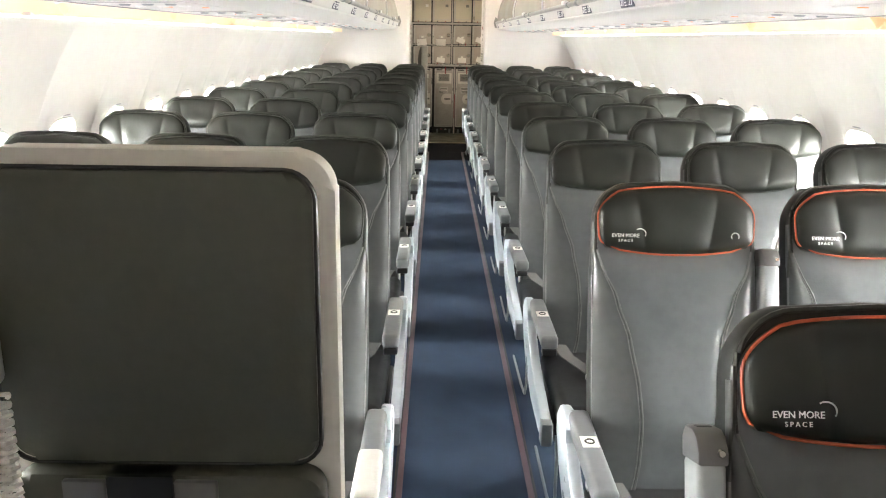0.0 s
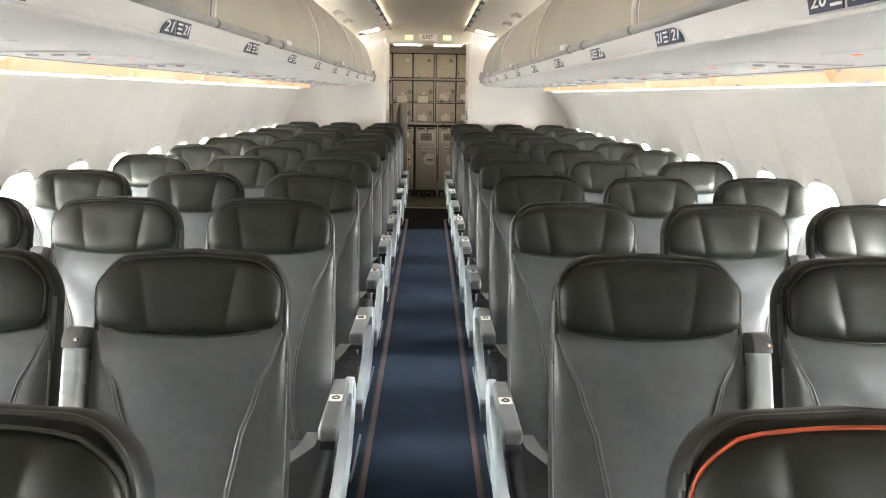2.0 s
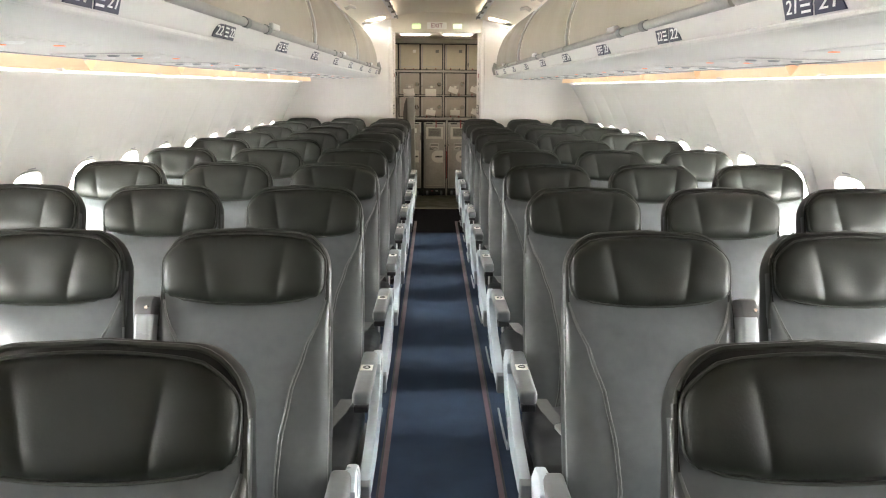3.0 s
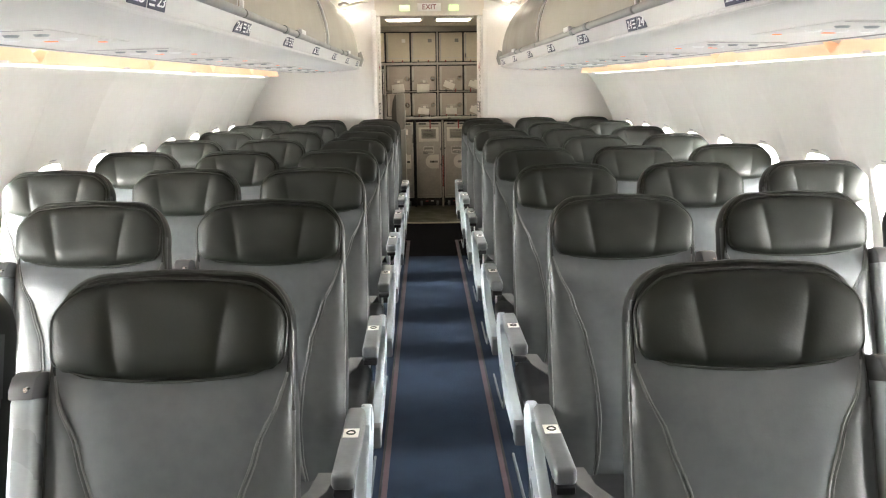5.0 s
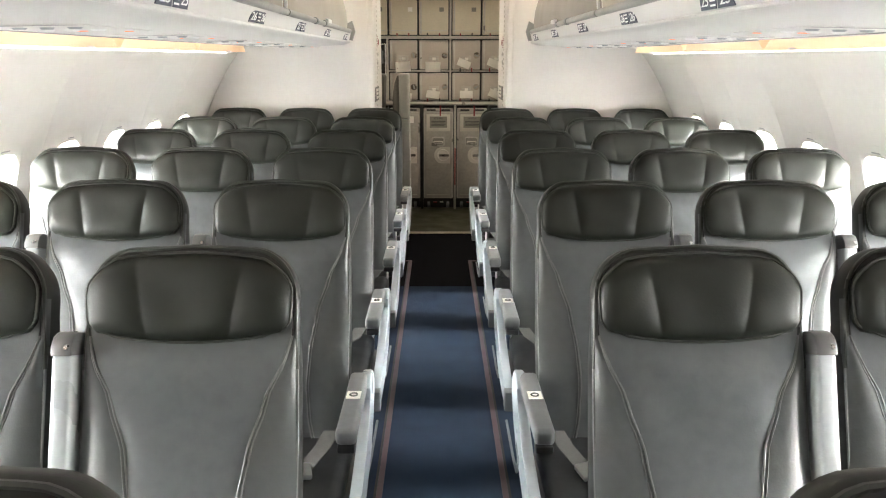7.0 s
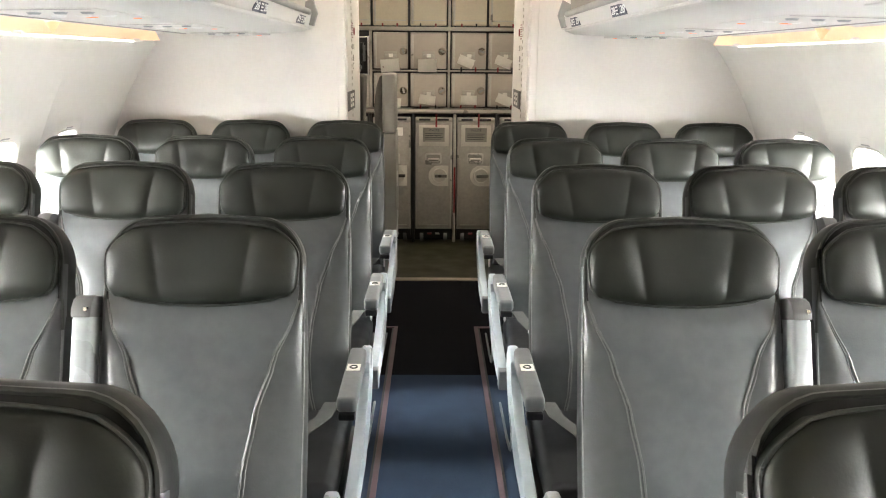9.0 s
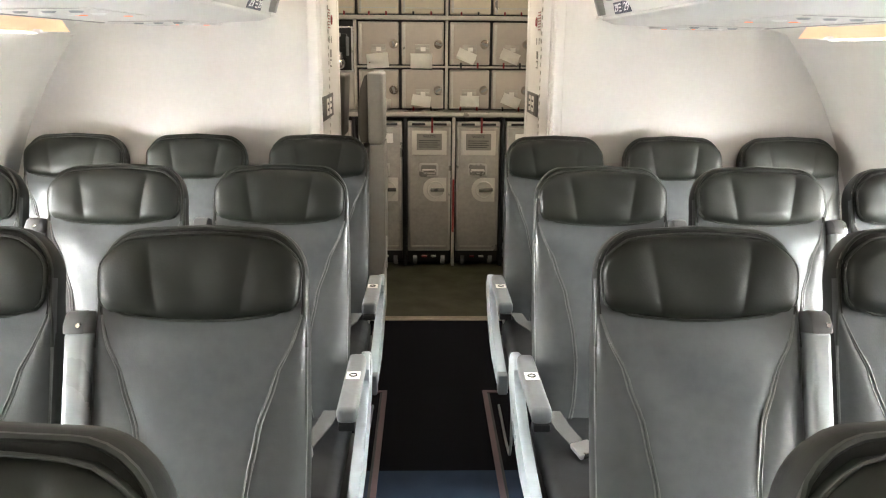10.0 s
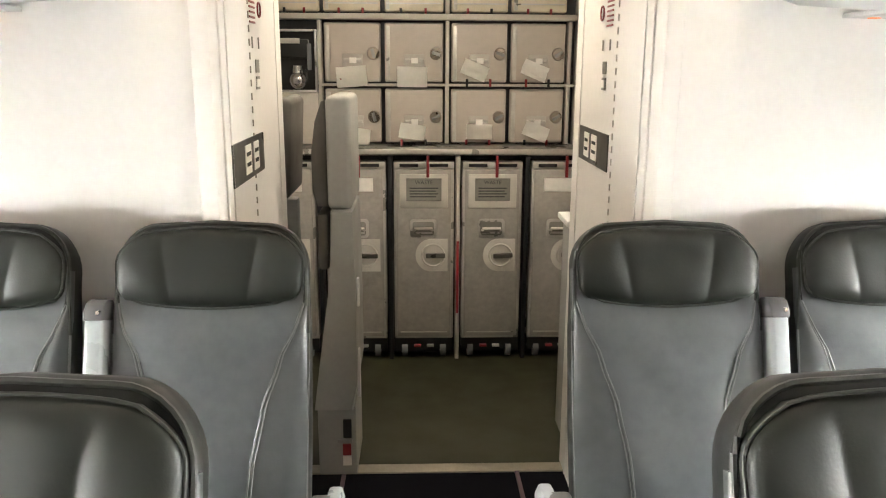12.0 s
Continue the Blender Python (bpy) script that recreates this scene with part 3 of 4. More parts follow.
def pad(edge, s0, s1, depth, n0, nx=24, ns=16, back=-0.012):
    """A cushion on the back: edge(s) gives its left and right x, depth(x, s, u, v) how far it stands out."""
    bm = bmesh.new()
    grid = []
    for j in range(ns + 1):
        v = j / ns
        v = 0.5 - 0.5 * math.cos(math.pi * v)
        s = s0 + (s1 - s0) * v
        a, b = edge(s, v)
        line = []
        for i in range(nx + 1):
            u = i / nx
            x = a + (b - a) * u
            line.append(bm.verts.new(bk(x, s, n0 + depth(x, s, u, v))))
        grid.append(line)
    for a, b in zip(grid, grid[1:]):
        for i in range(nx):
            bm.faces.new((a[i], a[i + 1], b[i + 1], b[i]))
    rim = [e for e in bm.edges if e.is_boundary]
    ex = bmesh.ops.extrude_edge_only(bm, edges=rim)
    push = bk(0, 0, back) - bk(0, 0, 0)
    for v in ex["geom"]:
        if isinstance(v, bmesh.types.BMVert):
            v.co += push
    return bm


HEAD0, HEAD1 = 0.570, 0.735


def head_half(v):
    """Half width of the headrest at the share v of its height: rounded top corners, slightly narrower foot."""
    w = 0.191 - 0.006 * (1 - v) ** 2
    if v > 0.45:
        w -= 0.052 * ((v - 0.45) / 0.55) ** 3.2
    if v < 0.20:
        w -= 0.014 * ((0.20 - v) / 0.20) ** 2.4
    return w


def head_s(x, v):
    """The headrest's foot and top both bow."""
    return HEAD0 + (HEAD1 - HEAD0) * v + (1 - v) * 0.017 * (abs(x) / 0.17) ** 2 * 1.0 - v * 0.010 * (abs(x) / 0.13) ** 2


def seam_x(v, side):
    return side * (0.076 + 0.026 * v)


def headrest_mesh(seed):
    bm = bmesh.new()
    rnd = random.Random(seed)
    ph = [rnd.uniform(0, 6) for _ in range(4)]
    dents = [(rnd.uniform(-0.15, 0.15), rnd.uniform(0.2, 0.9), rnd.uniform(0.02, 0.05), rnd.uniform(0.0012, 0.003)) for _ in range(6)]
    nx, ns = 108, 20
    grid = []
    for j in range(ns + 1):
        v = j / ns
        w = head_half(v)
        line = []
        for i in range(nx + 1):
            u = -1 + 2 * i / nx
            x = w * math.copysign(abs(u) ** 0.9, u)
            puff = (1 - abs(u) ** 5) ** 0.6 * (max(0.0, 1 - abs(2 * v - 1) ** 4)) ** 0.6 * 0.030
            # three padded panels meet in two seams
            sx = seam_x(v, 1)
            full = min(1, max(0, puff / 0.024)) ** 2
            puff -= full * 0.0055 * ((abs(x) / sx) ** 5 if abs(x) < sx else max(0.0, 1 - (abs(x) - sx) / 0.040) ** 2.5)
            worn = min(1, max(0, puff / 0.024))
            puff += worn * 0.0011 * math.sin(x * 34 + ph[0] + 2.5 * v) * math.sin(v * 7 + ph[1] + x * 9)
            for dx, dv, r, deep in dents:
                puff -= worn * deep * math.exp(-((x - dx) / r) ** 2 - ((v - dv) / 0.22) ** 2)
            # wings come forward a little
            puff += 0.012 * (abs(x) / 0.187) ** 3
            line.append(bm.verts.new(bk(x, head_s(x, v), 0.026 + puff)))
        grid.append(line)
    for a, b in zip(grid, grid[1:]):
        for i in range(nx):
            bm.faces.new((a[i], a[i + 1], b[i + 1], b[i]))
    rim = [e for e in bm.edges if e.is_boundary]
    ex = bmesh.ops.extrude_edge_only(bm, edges=rim)
    push = bk(0, 0, -0.032) - bk(0, 0, 0)
    for v in ex["geom"]:
        if isinstance(v, bmesh.types.BMVert):
            v.co += push
    return bm


def head_rim():
    pts = []
    for k in range(17):
        pts.append((1, 0.07 + 0.93 * k / 16))
    left = [bk(-head_half(v) - 0.002, head_s(head_half(v), v), 0.036) for _, v in pts]
    right = [bk(head_half(v) + 0.002, head_s(head_half(v), v), 0.036) for _, v in pts][::-1]
    w1, w0 = head_half(1), head_half(0) * 0.965
    top = [bk(-w1 + 2 * w1 * k / 12, head_s(-w1 + 2 * w1 * k / 12, 1) + 0.002, 0.032) for k in range(1, 12)]
    foot = [bk(w0 - 2 * w0 * k / 12, head_s(w0 - 2 * w0 * k / 12, 0) - 0.002, 0.032) for k in range(1, 12)]
    return left + top + right + foot


def panel_half(s):
    """Half width of the seat back's middle panel: an hourglass."""
    pts = [(-0.02, 0.105), (0.06, 0.090), (0.15, 0.086), (0.25, 0.093), (0.36, 0.110), (0.46, 0.141), (0.54, 0.178), (0.575, 0.190), (0.60, 0.192)]
    for (a, x0), (b, x1) in zip(pts, pts[1:]):
        if s <= b:
            f = max(0.0, (s - a) / (b - a))
            f = f * f * (3 - 2 * f) * 0.5 + f * 0.5
            return x0 + (x1 - x0) * f
    return pts[-1][1]


def back_half(s):
    w = 0.203 - 0.003 * max(0, s - 0.4) / 0.3
    return w


def shell_outline():
    """Outline of the back's shell, x and s."""
    out = [(-0.205, -0.03), (0.205, -0.03), (0.207, 0.30), (0.203, 0.52), (0.197, 0.62)]
    for k in range(9):
        a = radians(k * 90 / 8)
        out.append((0.197 - 0.085 * (1 - math.cos(a)), 0.655 + 0.095 * math.sin(a)))
    for q in (0.07, 0.0, -0.07):
        out.append((q, 0.752 + 0.004 * (1 - abs(q) / 0.07)))
    for k in range(8, -1, -1):
        a = radians(k * 90 / 8)
        out.append((-0.197 + 0.085 * (1 - math.cos(a)), 0.655 + 0.095 * math.sin(a)))
    out += [(-0.197, 0.62), (-0.203, 0.52), (-0.207, 0.30)]
    return out


def shell_mesh():
    bm = bmesh.new()
    o = shell_outline()
    rings = []
    for n, g in ((-0.055, 0.93), (-0.05, 0.98), (-0.03, 1.0), (0.004, 1.0), (0.014, 0.985), (0.016, 0.955)):
        rings.append([bm.verts.new(bk(x * g, 0.36 + (s - 0.36) * g, n)) for x, s in o])
    n = len(o)
    for a, b in zip(rings, rings[1:]):
        for i in range(n):
            bm.faces.new((a[i], a[(i + 1) % n], b[(i + 1) % n], b[i]))
    bm.faces.new(rings[0])
    bm.faces.new(rings[-1])
    return bm


def centre_mesh(seed):
    rnd = random.Random(seed)
    ph = [rnd.uniform(0, 6) for _ in range(4)]

    def depth(x, s, u, v):
        d = 0.018 * (1 - 0.28 * abs(2 * u - 1) ** 5) * (1 - max(0, 1 - v / 0.08) ** 2) + 0.028 * math.exp(-((s - 0.20) / 0.13) ** 2)
        d += 0.0034 * math.sin(s * 24 + x * 9 + ph[0]) * math.sin(x * 13 + ph[1]) + 0.0020 * math.sin(s * 43 + ph[2] + 3 * math.sin(x * 17 + ph[3])) * (0.3 + 0.7 * v)
        f = min(1.0, max(0.0, (s - 0.525) / 0.06))
        return d * (1 - 0.75 * f * f * (3 - 2 * f))
    return pad(lambda s, v: (-panel_half(s) + 0.002, panel_half(s) - 0.002), -0.02, 0.660, depth, 0.014, 22, 38)


def bolster_mesh(side):
    def edge(s, v):
        a, b = panel_half(s) + 0.002, back_half(s)
        b = max(b, a + 0.004)
        return (a, b) if side > 0 else (-b, -a)

    def depth(x, s, u, v):
        q = u if side > 0 else 1 - u
        d = 0.0125 + 0.027 * math.exp(-((s - 0.20) / 0.13) ** 2)
        d = d * (1 - 0.55 * q ** 1.6) + 0.004 * math.sin(math.pi * q) - 0.007 * q ** 5
        f = min(1.0, max(0.0, (s - 0.525) / 0.06))
        return d * (1 - 0.75 * f * f * (3 - 2 * f))
    return pad(edge, -0.02, 0.650, depth, 0.014, 10, 32)


MESH = {}
MESH["shell"] = mesh_of(shell_mesh(), "shell", SHELL)
MESH["head"] = [mesh_of(headrest_mesh(k), "headrest", HEAD_LEATHER) for k in range(3)]
MESH["centre"] = [mesh_of(centre_mesh(k), "backrest", LEATHER) for k in range(3)]
MESH["bolster"] = {s: mesh_of(bolster_mesh(s), "bolster", BOLSTER) for s in (-1, 1)}
MESH["rim"] = mesh_of(tube(head_rim(), 0.0026, 6, closed=True), "head_piping", WELT_LEATHER)
WELT = [bk(x * 0.985, 0.36 + (s - 0.36) * 0.985, 0.0145) for x, s in shell_outline() if s > 0.5]
MESH["welt"] = mesh_of(tube(WELT, 0.0045, 6), "shell_edge", WELT_LEATHER)
MESH["red_rim"] = mesh_of(tube(head_rim(), 0.0026, 6, closed=True), "head_piping", RED_PIPING)


def piping_mesh(s):
    """Two rows of piping side by side along the panel's edge."""
    bm = bmesh.new()
    for out, r in ((0.0, 0.0022), (0.0075, 0.0015)):
        line = []
        for k in range(29):
            q = 0.58 * k / 28
            n = 0.0285 + 0.0275 * math.exp(-((q - 0.2) / 0.13) ** 2) - 0.012 * max(0.0, (q - 0.53) / 0.05)
            line.append(bk(s * (panel_half(q) + out * min(1.0, (0.60 - q) / 0.15)), q, n - 0.05 * out))
        tube(line, r, 6, bm)
    return bm


MESH["pipe"] = {s: mesh_of(piping_mesh(s), "piping", PIPING) for s in (-1, 1)}
MESH["edge_pipe"] = {s: mesh_of(tube([bk(s * (back_half(q) - 0.001), q, 0.0145) for q in [0.525 * k / 12 for k in range(13)]], 0.0028, 6), "edge_piping", PIPING) for s in (-1, 1)}


def cushion_mesh():
    bm = slab(-0.215, 0.215, -0.36, 0.13, 0.350, 0.435, 0.03, 4)
    for v in bm.verts:
        if v.co.z > 0.405:
            v.co.z += 0.012 * (1 - (v.co.x / 0.215) ** 2)
    return bm


MESH["cushion"] = mesh_of(cushion_mesh(), "seat_cushion", BLACK_FABRIC)
MESH["frame"] = mesh_of(slab(-0.225, 0.225, -0.33, 0.16, 0.31, 0.348, 0.01), "seat_frame", BLACK)


def arm_outline():
    return [(0.15, 0.6030), (0.215, 0.5880), (0.255, 0.5480), (0.250, 0.5030), (0.19, 0.4380), (0.09, 0.3780), (-0.08, 0.3430), (-0.30, 0.3330), (-0.365, 0.3480),
            (-0.372, 0.3880), (-0.34, 0.4100), (-0.20, 0.4230), (-0.05, 0.4480), (0.05, 0.4930), (0.10, 0.5430), (0.10, 0.5780)]


def aisle_arm(seat, side, tan=False):
    """Aisle armrest on the side of the seat away from its neighbours."""
    xc = side * 0.233
    arm = part("armrest", slab(xc - 0.026, xc + 0.026, -0.205, 0.165, 0.5600, 0.6030, 0.012, 3), PAD, seat, "grey padded armrest")
    part("side_panel", prism(arm_outline(), *sorted((xc + side * 0.006, xc + side * 0.036)), "x", 0.007), SILVER, arm, "pale silver side panel")
    part("front_cap", slab(xc - 0.022, xc + 0.022, -0.208, -0.17, 0.5400, 0.5600, 0.005), BLACK, arm, "black front cap")
    part("end_cap", slab(xc + side * 0.004 - 0.0, xc + side * 0.038, -0.385, -0.335, 0.3310, 0.4030, 0.006) if side > 0 else slab(xc - 0.038, xc - 0.004, -0.385, -0.335, 0.3310, 0.4030, 0.006), PAD, arm)
    if tan:
        part("tan_cover", slab(xc - 0.0275, xc + 0.0275, -0.207, -0.03, 0.5600, 0.6055, 0.012, 3), JUMP_FRAME, arm, "pale tan cover")
    else:
        tag = part("tag", slab(xc - 0.019, xc + 0.019, -0.024, 0.024, 0.6032, 0.6046), PAPER, arm, "white sticker with a round symbol")
        part("symbol", moved(tube([(0.010 * math.cos(a * math.tau / 14), 0.010 * math.sin(a * math.tau / 14), 0) for a in range(14)], 0.0026, 4, closed=True), pose(xc, 0, 0.6046)), GREY_PRINT, tag)
    return arm


def raised_arm(seat, xc):
    """Armrest folded up between two backs, with a rounded end and a round button."""
    m = pose(xc, 0.262, 0.950, -19)
    a = part("middle_armrest", moved(slab(-0.0195, 0.0195, -0.030, 0.032, -0.38, 0.0, 0.009, 3), m), ARM_SILVER, seat, "silver grey armrest folded up")
    side = [(-0.033, -0.004), (-0.034, 0.012), (-0.024, 0.032), (-0.008, 0.040), (0.022, 0.040), (0.034, 0.026), (0.034, -0.004)]
    part("cap", moved(prism(side, -0.0205, 0.0205, "x", 0.005), m), CAP, a, "dark grey end cap")
    bm = bmesh.new()
    bmesh.ops.create_cone(bm, cap_ends=True, segments=12, radius1=0.006, radius2=0.004, depth=0.005, matrix=m @ pose(0.010, -0.035, 0.012, 90))
    part("button", bm, STEEL, a, "small steel button")
    part("slot", moved(slab(-0.010, 0.010, 0.0, 0.012, 0.0385, 0.0412), m), BLACK, a)
    return a


def belt(seat, side, seed):
    rnd = random.Random(seed)
    x = side * 0.172
    pts = [(x, 0.085, 0.435), (x - side * 0.005, 0.02, 0.485), (x - side * 0.02, -0.05, 0.475), (x - side * (0.06 + rnd.uniform(0, 0.04)), -0.10 - rnd.uniform(0, 0.05), 0.449)]
    bm = bmesh.new()
    rows = [[bm.verts.new((px - 0.022, py, pz)), bm.verts.new((px + 0.022, py, pz)), bm.verts.new((px + 0.022, py, pz + 0.003)), bm.verts.new((px - 0.022, py, pz + 0.003))] for px, py, pz in pts]
    for a, b in zip(rows, rows[1:]):
        for i in range(4):
            bm.faces.new((a[i], a[(i + 1) % 4], b[(i + 1) % 4], b[i]))
    strap = part("seat_belt", bm, STRAP, seat, "grey seat belt strap")
    px, py, pz = pts[-1]
    part("buckle", moved(slab(-0.027, 0.027, -0.034, 0.034, 0, 0.016, 0.005), pose(px, py, pz, 0, 8 * side, rnd.uniform(-25, 25))), METAL, strap, "metal buckle")
    part("belt_bracket", slab(*sorted((side * 0.205, side * 0.212)), 0.085, 0.115, 0.42, 0.56, 0.002), WHITE, seat, "white bracket beside the back")


def legs(seat, x):
    for y in (-0.26, 0.10):
        part("leg", tube([(x, y, 0.315), (x, y + (0.0 if y < 0 else 0.10), 0.0)], 0.016, 8), METAL, seat)
    part("rail_foot", slab(x - 0.02, x + 0.02, -0.30, 0.24, 0.0, 0.025, 0.004), METAL, seat)


def guard(seat, x):
    pts = [(x, -0.33, 0.34), (x, -0.36, 0.27), (x, -0.37, 0.14), (x, -0.33, 0.075), (x, -0.20, 0.06), (x, 0.10, 0.06)]
    part("baggage_bar", tube(pts, 0.005, 8), ARM_GREY, seat, "bent metal baggage bar")


def seat_of(place, side, red=False, tan=False, raised=False, seed=0):
    """place: aisle, middle or window; side: which half of the cabin."""
    label = "grey leather seat, charcoal headrest"
    label += " with orange-red piping" if red else ""
    label += {"aisle": ", by the aisle", "middle": ", middle place", "window": ", window place"}[place]
    seat = thing("passenger_seat", label, "airline seat", group="passenger seats")
    part("back_shell", MESH["shell"], SHELL, seat, "dark plastic back shell")
    part("shell_edge", MESH["welt"], BOLSTER, seat, "leather-bound edge")
    part("backrest", MESH["centre"][seed % 3], LEATHER, seat)
    for s in (-1, 1):
        part("bolster", MESH["bolster"][s], LEATHER, seat)
        part("piping", MESH["pipe"][s], PIPING, seat, "pale stitched piping")
        part("edge_piping", MESH["edge_pipe"][s], PIPING, seat)
    head = part("headrest", MESH["head"][seed % 3], HEAD_LEATHER, seat, "charcoal leather headrest with two seams")
    part("head_piping", MESH["red_rim"] if red else MESH["rim"], SHELL, head, "orange-red piping" if red else "")
    if red:
        for me, x, s in ((WORDS_A, -0.130, 0.608), (WORDS_B, -0.130, 0.596)):
            w = part("lettering", me, PRINT, head, "white printed words")
            w.matrix_local = Matrix.Translation(bk(x, s + 0.004, 0.0625)) @ pose(0, 0, 0, 90 - 19)
        arc = [bk(-0.095 + 0.014 * math.cos(radians(a)), 0.617 + 0.012 * math.sin(radians(a)), 0.062) for a in range(-30, 140, 17)]
        part("arc_mark", tube(arc, 0.0011, 4), PRINT, head)
        arc = [bk(0.135 + 0.009 * math.cos(radians(a)), 0.613 + 0.009 * math.sin(radians(a)), 0.062) for a in range(-30, 220, 20)]
        part("round_mark", tube(arc, 0.0012, 4), PRINT, head)
    part("seat_cushion", MESH["cushion"], BLACK_FABRIC, seat, "black seat cushion")
    part("seat_frame", MESH["frame"], BLACK, seat)
    belt(seat, -side, seed)
    belt(seat, side, seed + 7)
    if place == "aisle":
        if raised:
            raised_arm(seat, -side * 0.234)
        else:
            aisle_arm(seat, -side, tan)
        guard(seat, -side * 0.218)
        legs(seat, 0)
    if place in ("aisle", "middle"):
        raised_arm(seat, side * 0.229)
    if place == "window":
        legs(seat, 0)
        part("window_armrest", slab(side * 0.24 - 0.022, side * 0.24 + 0.022, -0.19, 0.17, 0.56, 0.603, 0.012, 3), PAD, seat, "grey armrest at the wall")
    return seat


SEAT_X = {"aisle": 0.479, "middle": 0.961, "window": 1.441}
PROTO = {}
for n in range(18, 30):
    for side in (-1, 1):
        if n == 18 and side < 0:
            continue
        y = (n - 21) * P - (0.085 if n == 18 else 0)
        for place in ("aisle", "middle", "window"):
            red = n == 18 or (n == 19 and (side > 0 or place != "aisle"))
            key = (place, side, red, n == 19 and side < 0 and place == "aisle", n == 18, n % 3)
            rnd = random.Random(n * 10 + side * 3 + len(place))
            at = pose(side * SEAT_X[place] + rnd.uniform(-0.003, 0.003), y + rnd.uniform(-0.006, 0.006), 0, 0, 0, rnd.uniform(-0.5, 0.5))
            if key in PROTO:
                copy_thing(PROTO[key], at)
            else:
                PROTO[key] = seat_of(place, side, red, key[3], key[4], n % 3)
                PROTO[key].matrix_basis = at

# ---- crew seat beside the aisle, at the start ----
crew = thing("crew_seat", "dark padded crew jump seat in a pale grey frame", "jump seat")
FX0, FX1, FY = -0.648, -0.227, -2.37
part("frame", prism(rounded(FX0, FX1, 0.55, 1.352, 0.045, 8), FY, FY + 0.04, "y", 0.012), JUMP_FRAME, crew, "pale grey rounded frame")
part("upper_pad", prism(rounded(FX0 + 0.018, FX1 - 0.024, 0.968, 1.330, 0.032, 6), FY - 0.016, FY + 0.002, "y", 0.010), JUMP_PAD, crew, "dark taupe back cushion")
part("pad_seam", tube([(x, FY - 0.012, z) for x, z in rounded(FX0 + 0.015, FX1 - 0.021, 0.965, 1.333, 0.035, 6)], 0.003, 6, closed=True), BLACK, crew)
part("lower_pad", prism(rounded(FX0 + 0.02, FX1 - 0.016, 0.45, 0.959, 0.03, 6), FY - 0.034, FY + 0.01, "y", 0.012), JUMP_PAD, crew, "dark taupe lower cushion")
part("belt_slot", slab(-0.507, -0.427, FY - 0.038, FY - 0.012, 0.930, 0.959), BLACK, crew)
for x in (-0.533, -0.398):
    part("harness_strap", slab(x - 0.026, x + 0.026, FY - 0.043, FY - 0.034, 0.50, 0.955, 0.002), CAP, crew, "grey harness strap")
part("pedestal", slab(FX0 + 0.02, FX1 - 0.02, FY + 0.042, FY + 0.10, 0.0, 0.62, 0.01), JUMP_FRAME, crew)
phone = thing("handset", "grey crew handset with coiled cord", "handset")
part("body", slab(-0.664, -0.616, FY - 0.066, FY - 0.020, 1.075, 1.195, 0.012, 3), JUMP_SHELL, phone)
coil = [(-0.606 + 0.013 * math.cos(k * 0.9), FY - 0.068 + 0.013 * math.sin(k * 0.9), 1.078 - k * 0.0016) for k in range(220)]
part("cord", tube(coil, 0.0032, 5), JUMP_FRAME, phone, "pale coiled cord")
part("bracket", slab(-0.71, -0.6495, FY - 0.045, FY + 0.05, 1.06, 1.16, 0.005), JUMP_SHELL, phone)

# ---- folded crew seats at the galley ----
fold = thing("crew_seat", "folded grey crew jump seat seen from its edge", "jump seat")
part("head_shell", slab(-0.345, -0.262, 7.97, 8.31, 0.992, 1.365, 0.02, 3), JUMP_SHELL, fold, "light grey headrest shell")
part("head_pad", prism([(-0.345, 1.0), (-0.383, 1.0), (-0.396, 1.05), (-0.397, 1.17), (-0.383, 1.28), (-0.36, 1.345), (-0.345, 1.352)], 7.99, 8.29, "y", 0.008), FOLD_PAD, fold, "darker grey head pad")
part("back_shell", prism([(-0.262, 0.988), (-0.335, 0.988), (-0.345, 0.74), (-0.385, 0.46), (-0.41, 0.275), (-0.275, 0.275), (-0.258, 0.38), (-0.258, 0.74)], 7.96, 8.30, "y", 0.006), JUMP_SHELL, fold, "light grey folded seat pan")
part("back_pad", slab(-0.385, -0.346, 7.99, 8.28, 0.78, 0.975, 0.012), FOLD_PAD, fold)
part("belt", slab(-0.259, -0.250, 8.02, 8.05, 0.64, 0.74, 0.002), WHITE, fold, "white belt end")
part("belt", slab(-0.262, -0.252, 8.02, 8.05, 0.30, 0.48, 0.002), WHITE, fold, "white belt end")
part("base", slab(-0.405, -0.268, 8.00, 8.28, 0.003, 0.273, 0.006), JUMP_SHELL, fold)
part("latch", slab(-0.315, -0.285, 7.988, 8.001, 0.155, 0.225, 0.002), BLACK, fold, "black latch")
part("latch_bar", slab(-0.335, -0.282, 7.982, 8.001, 0.140, 0.152, 0.002), GREY_RAIL, fold)
part("warning_label", slab(-0.318, -0.288, 7.992, 8.0005, 0.085, 0.128), RED, fold, "red warning label")
part("label", slab(-0.318, -0.288, 7.992, 8.0005, 0.045, 0.083), PAPER, fold)
fold2 = thing("crew_seat", "narrow grey crew headrest on a post by the wall", "jump seat")
part("head_pad", moved(slab(-0.032, 0.032, -0.16, 0.16, -0.172, 0.172, 0.022, 3), pose(-0.508, 8.23, 1.180, 0, 3, 0)), FOLD_PAD, fold2, "dark grey head pad")
part("post", slab(-0.515, -0.47, 8.14, 8.20, 0.003, 1.0, 0.006), JUMP_SHELL, fold2)

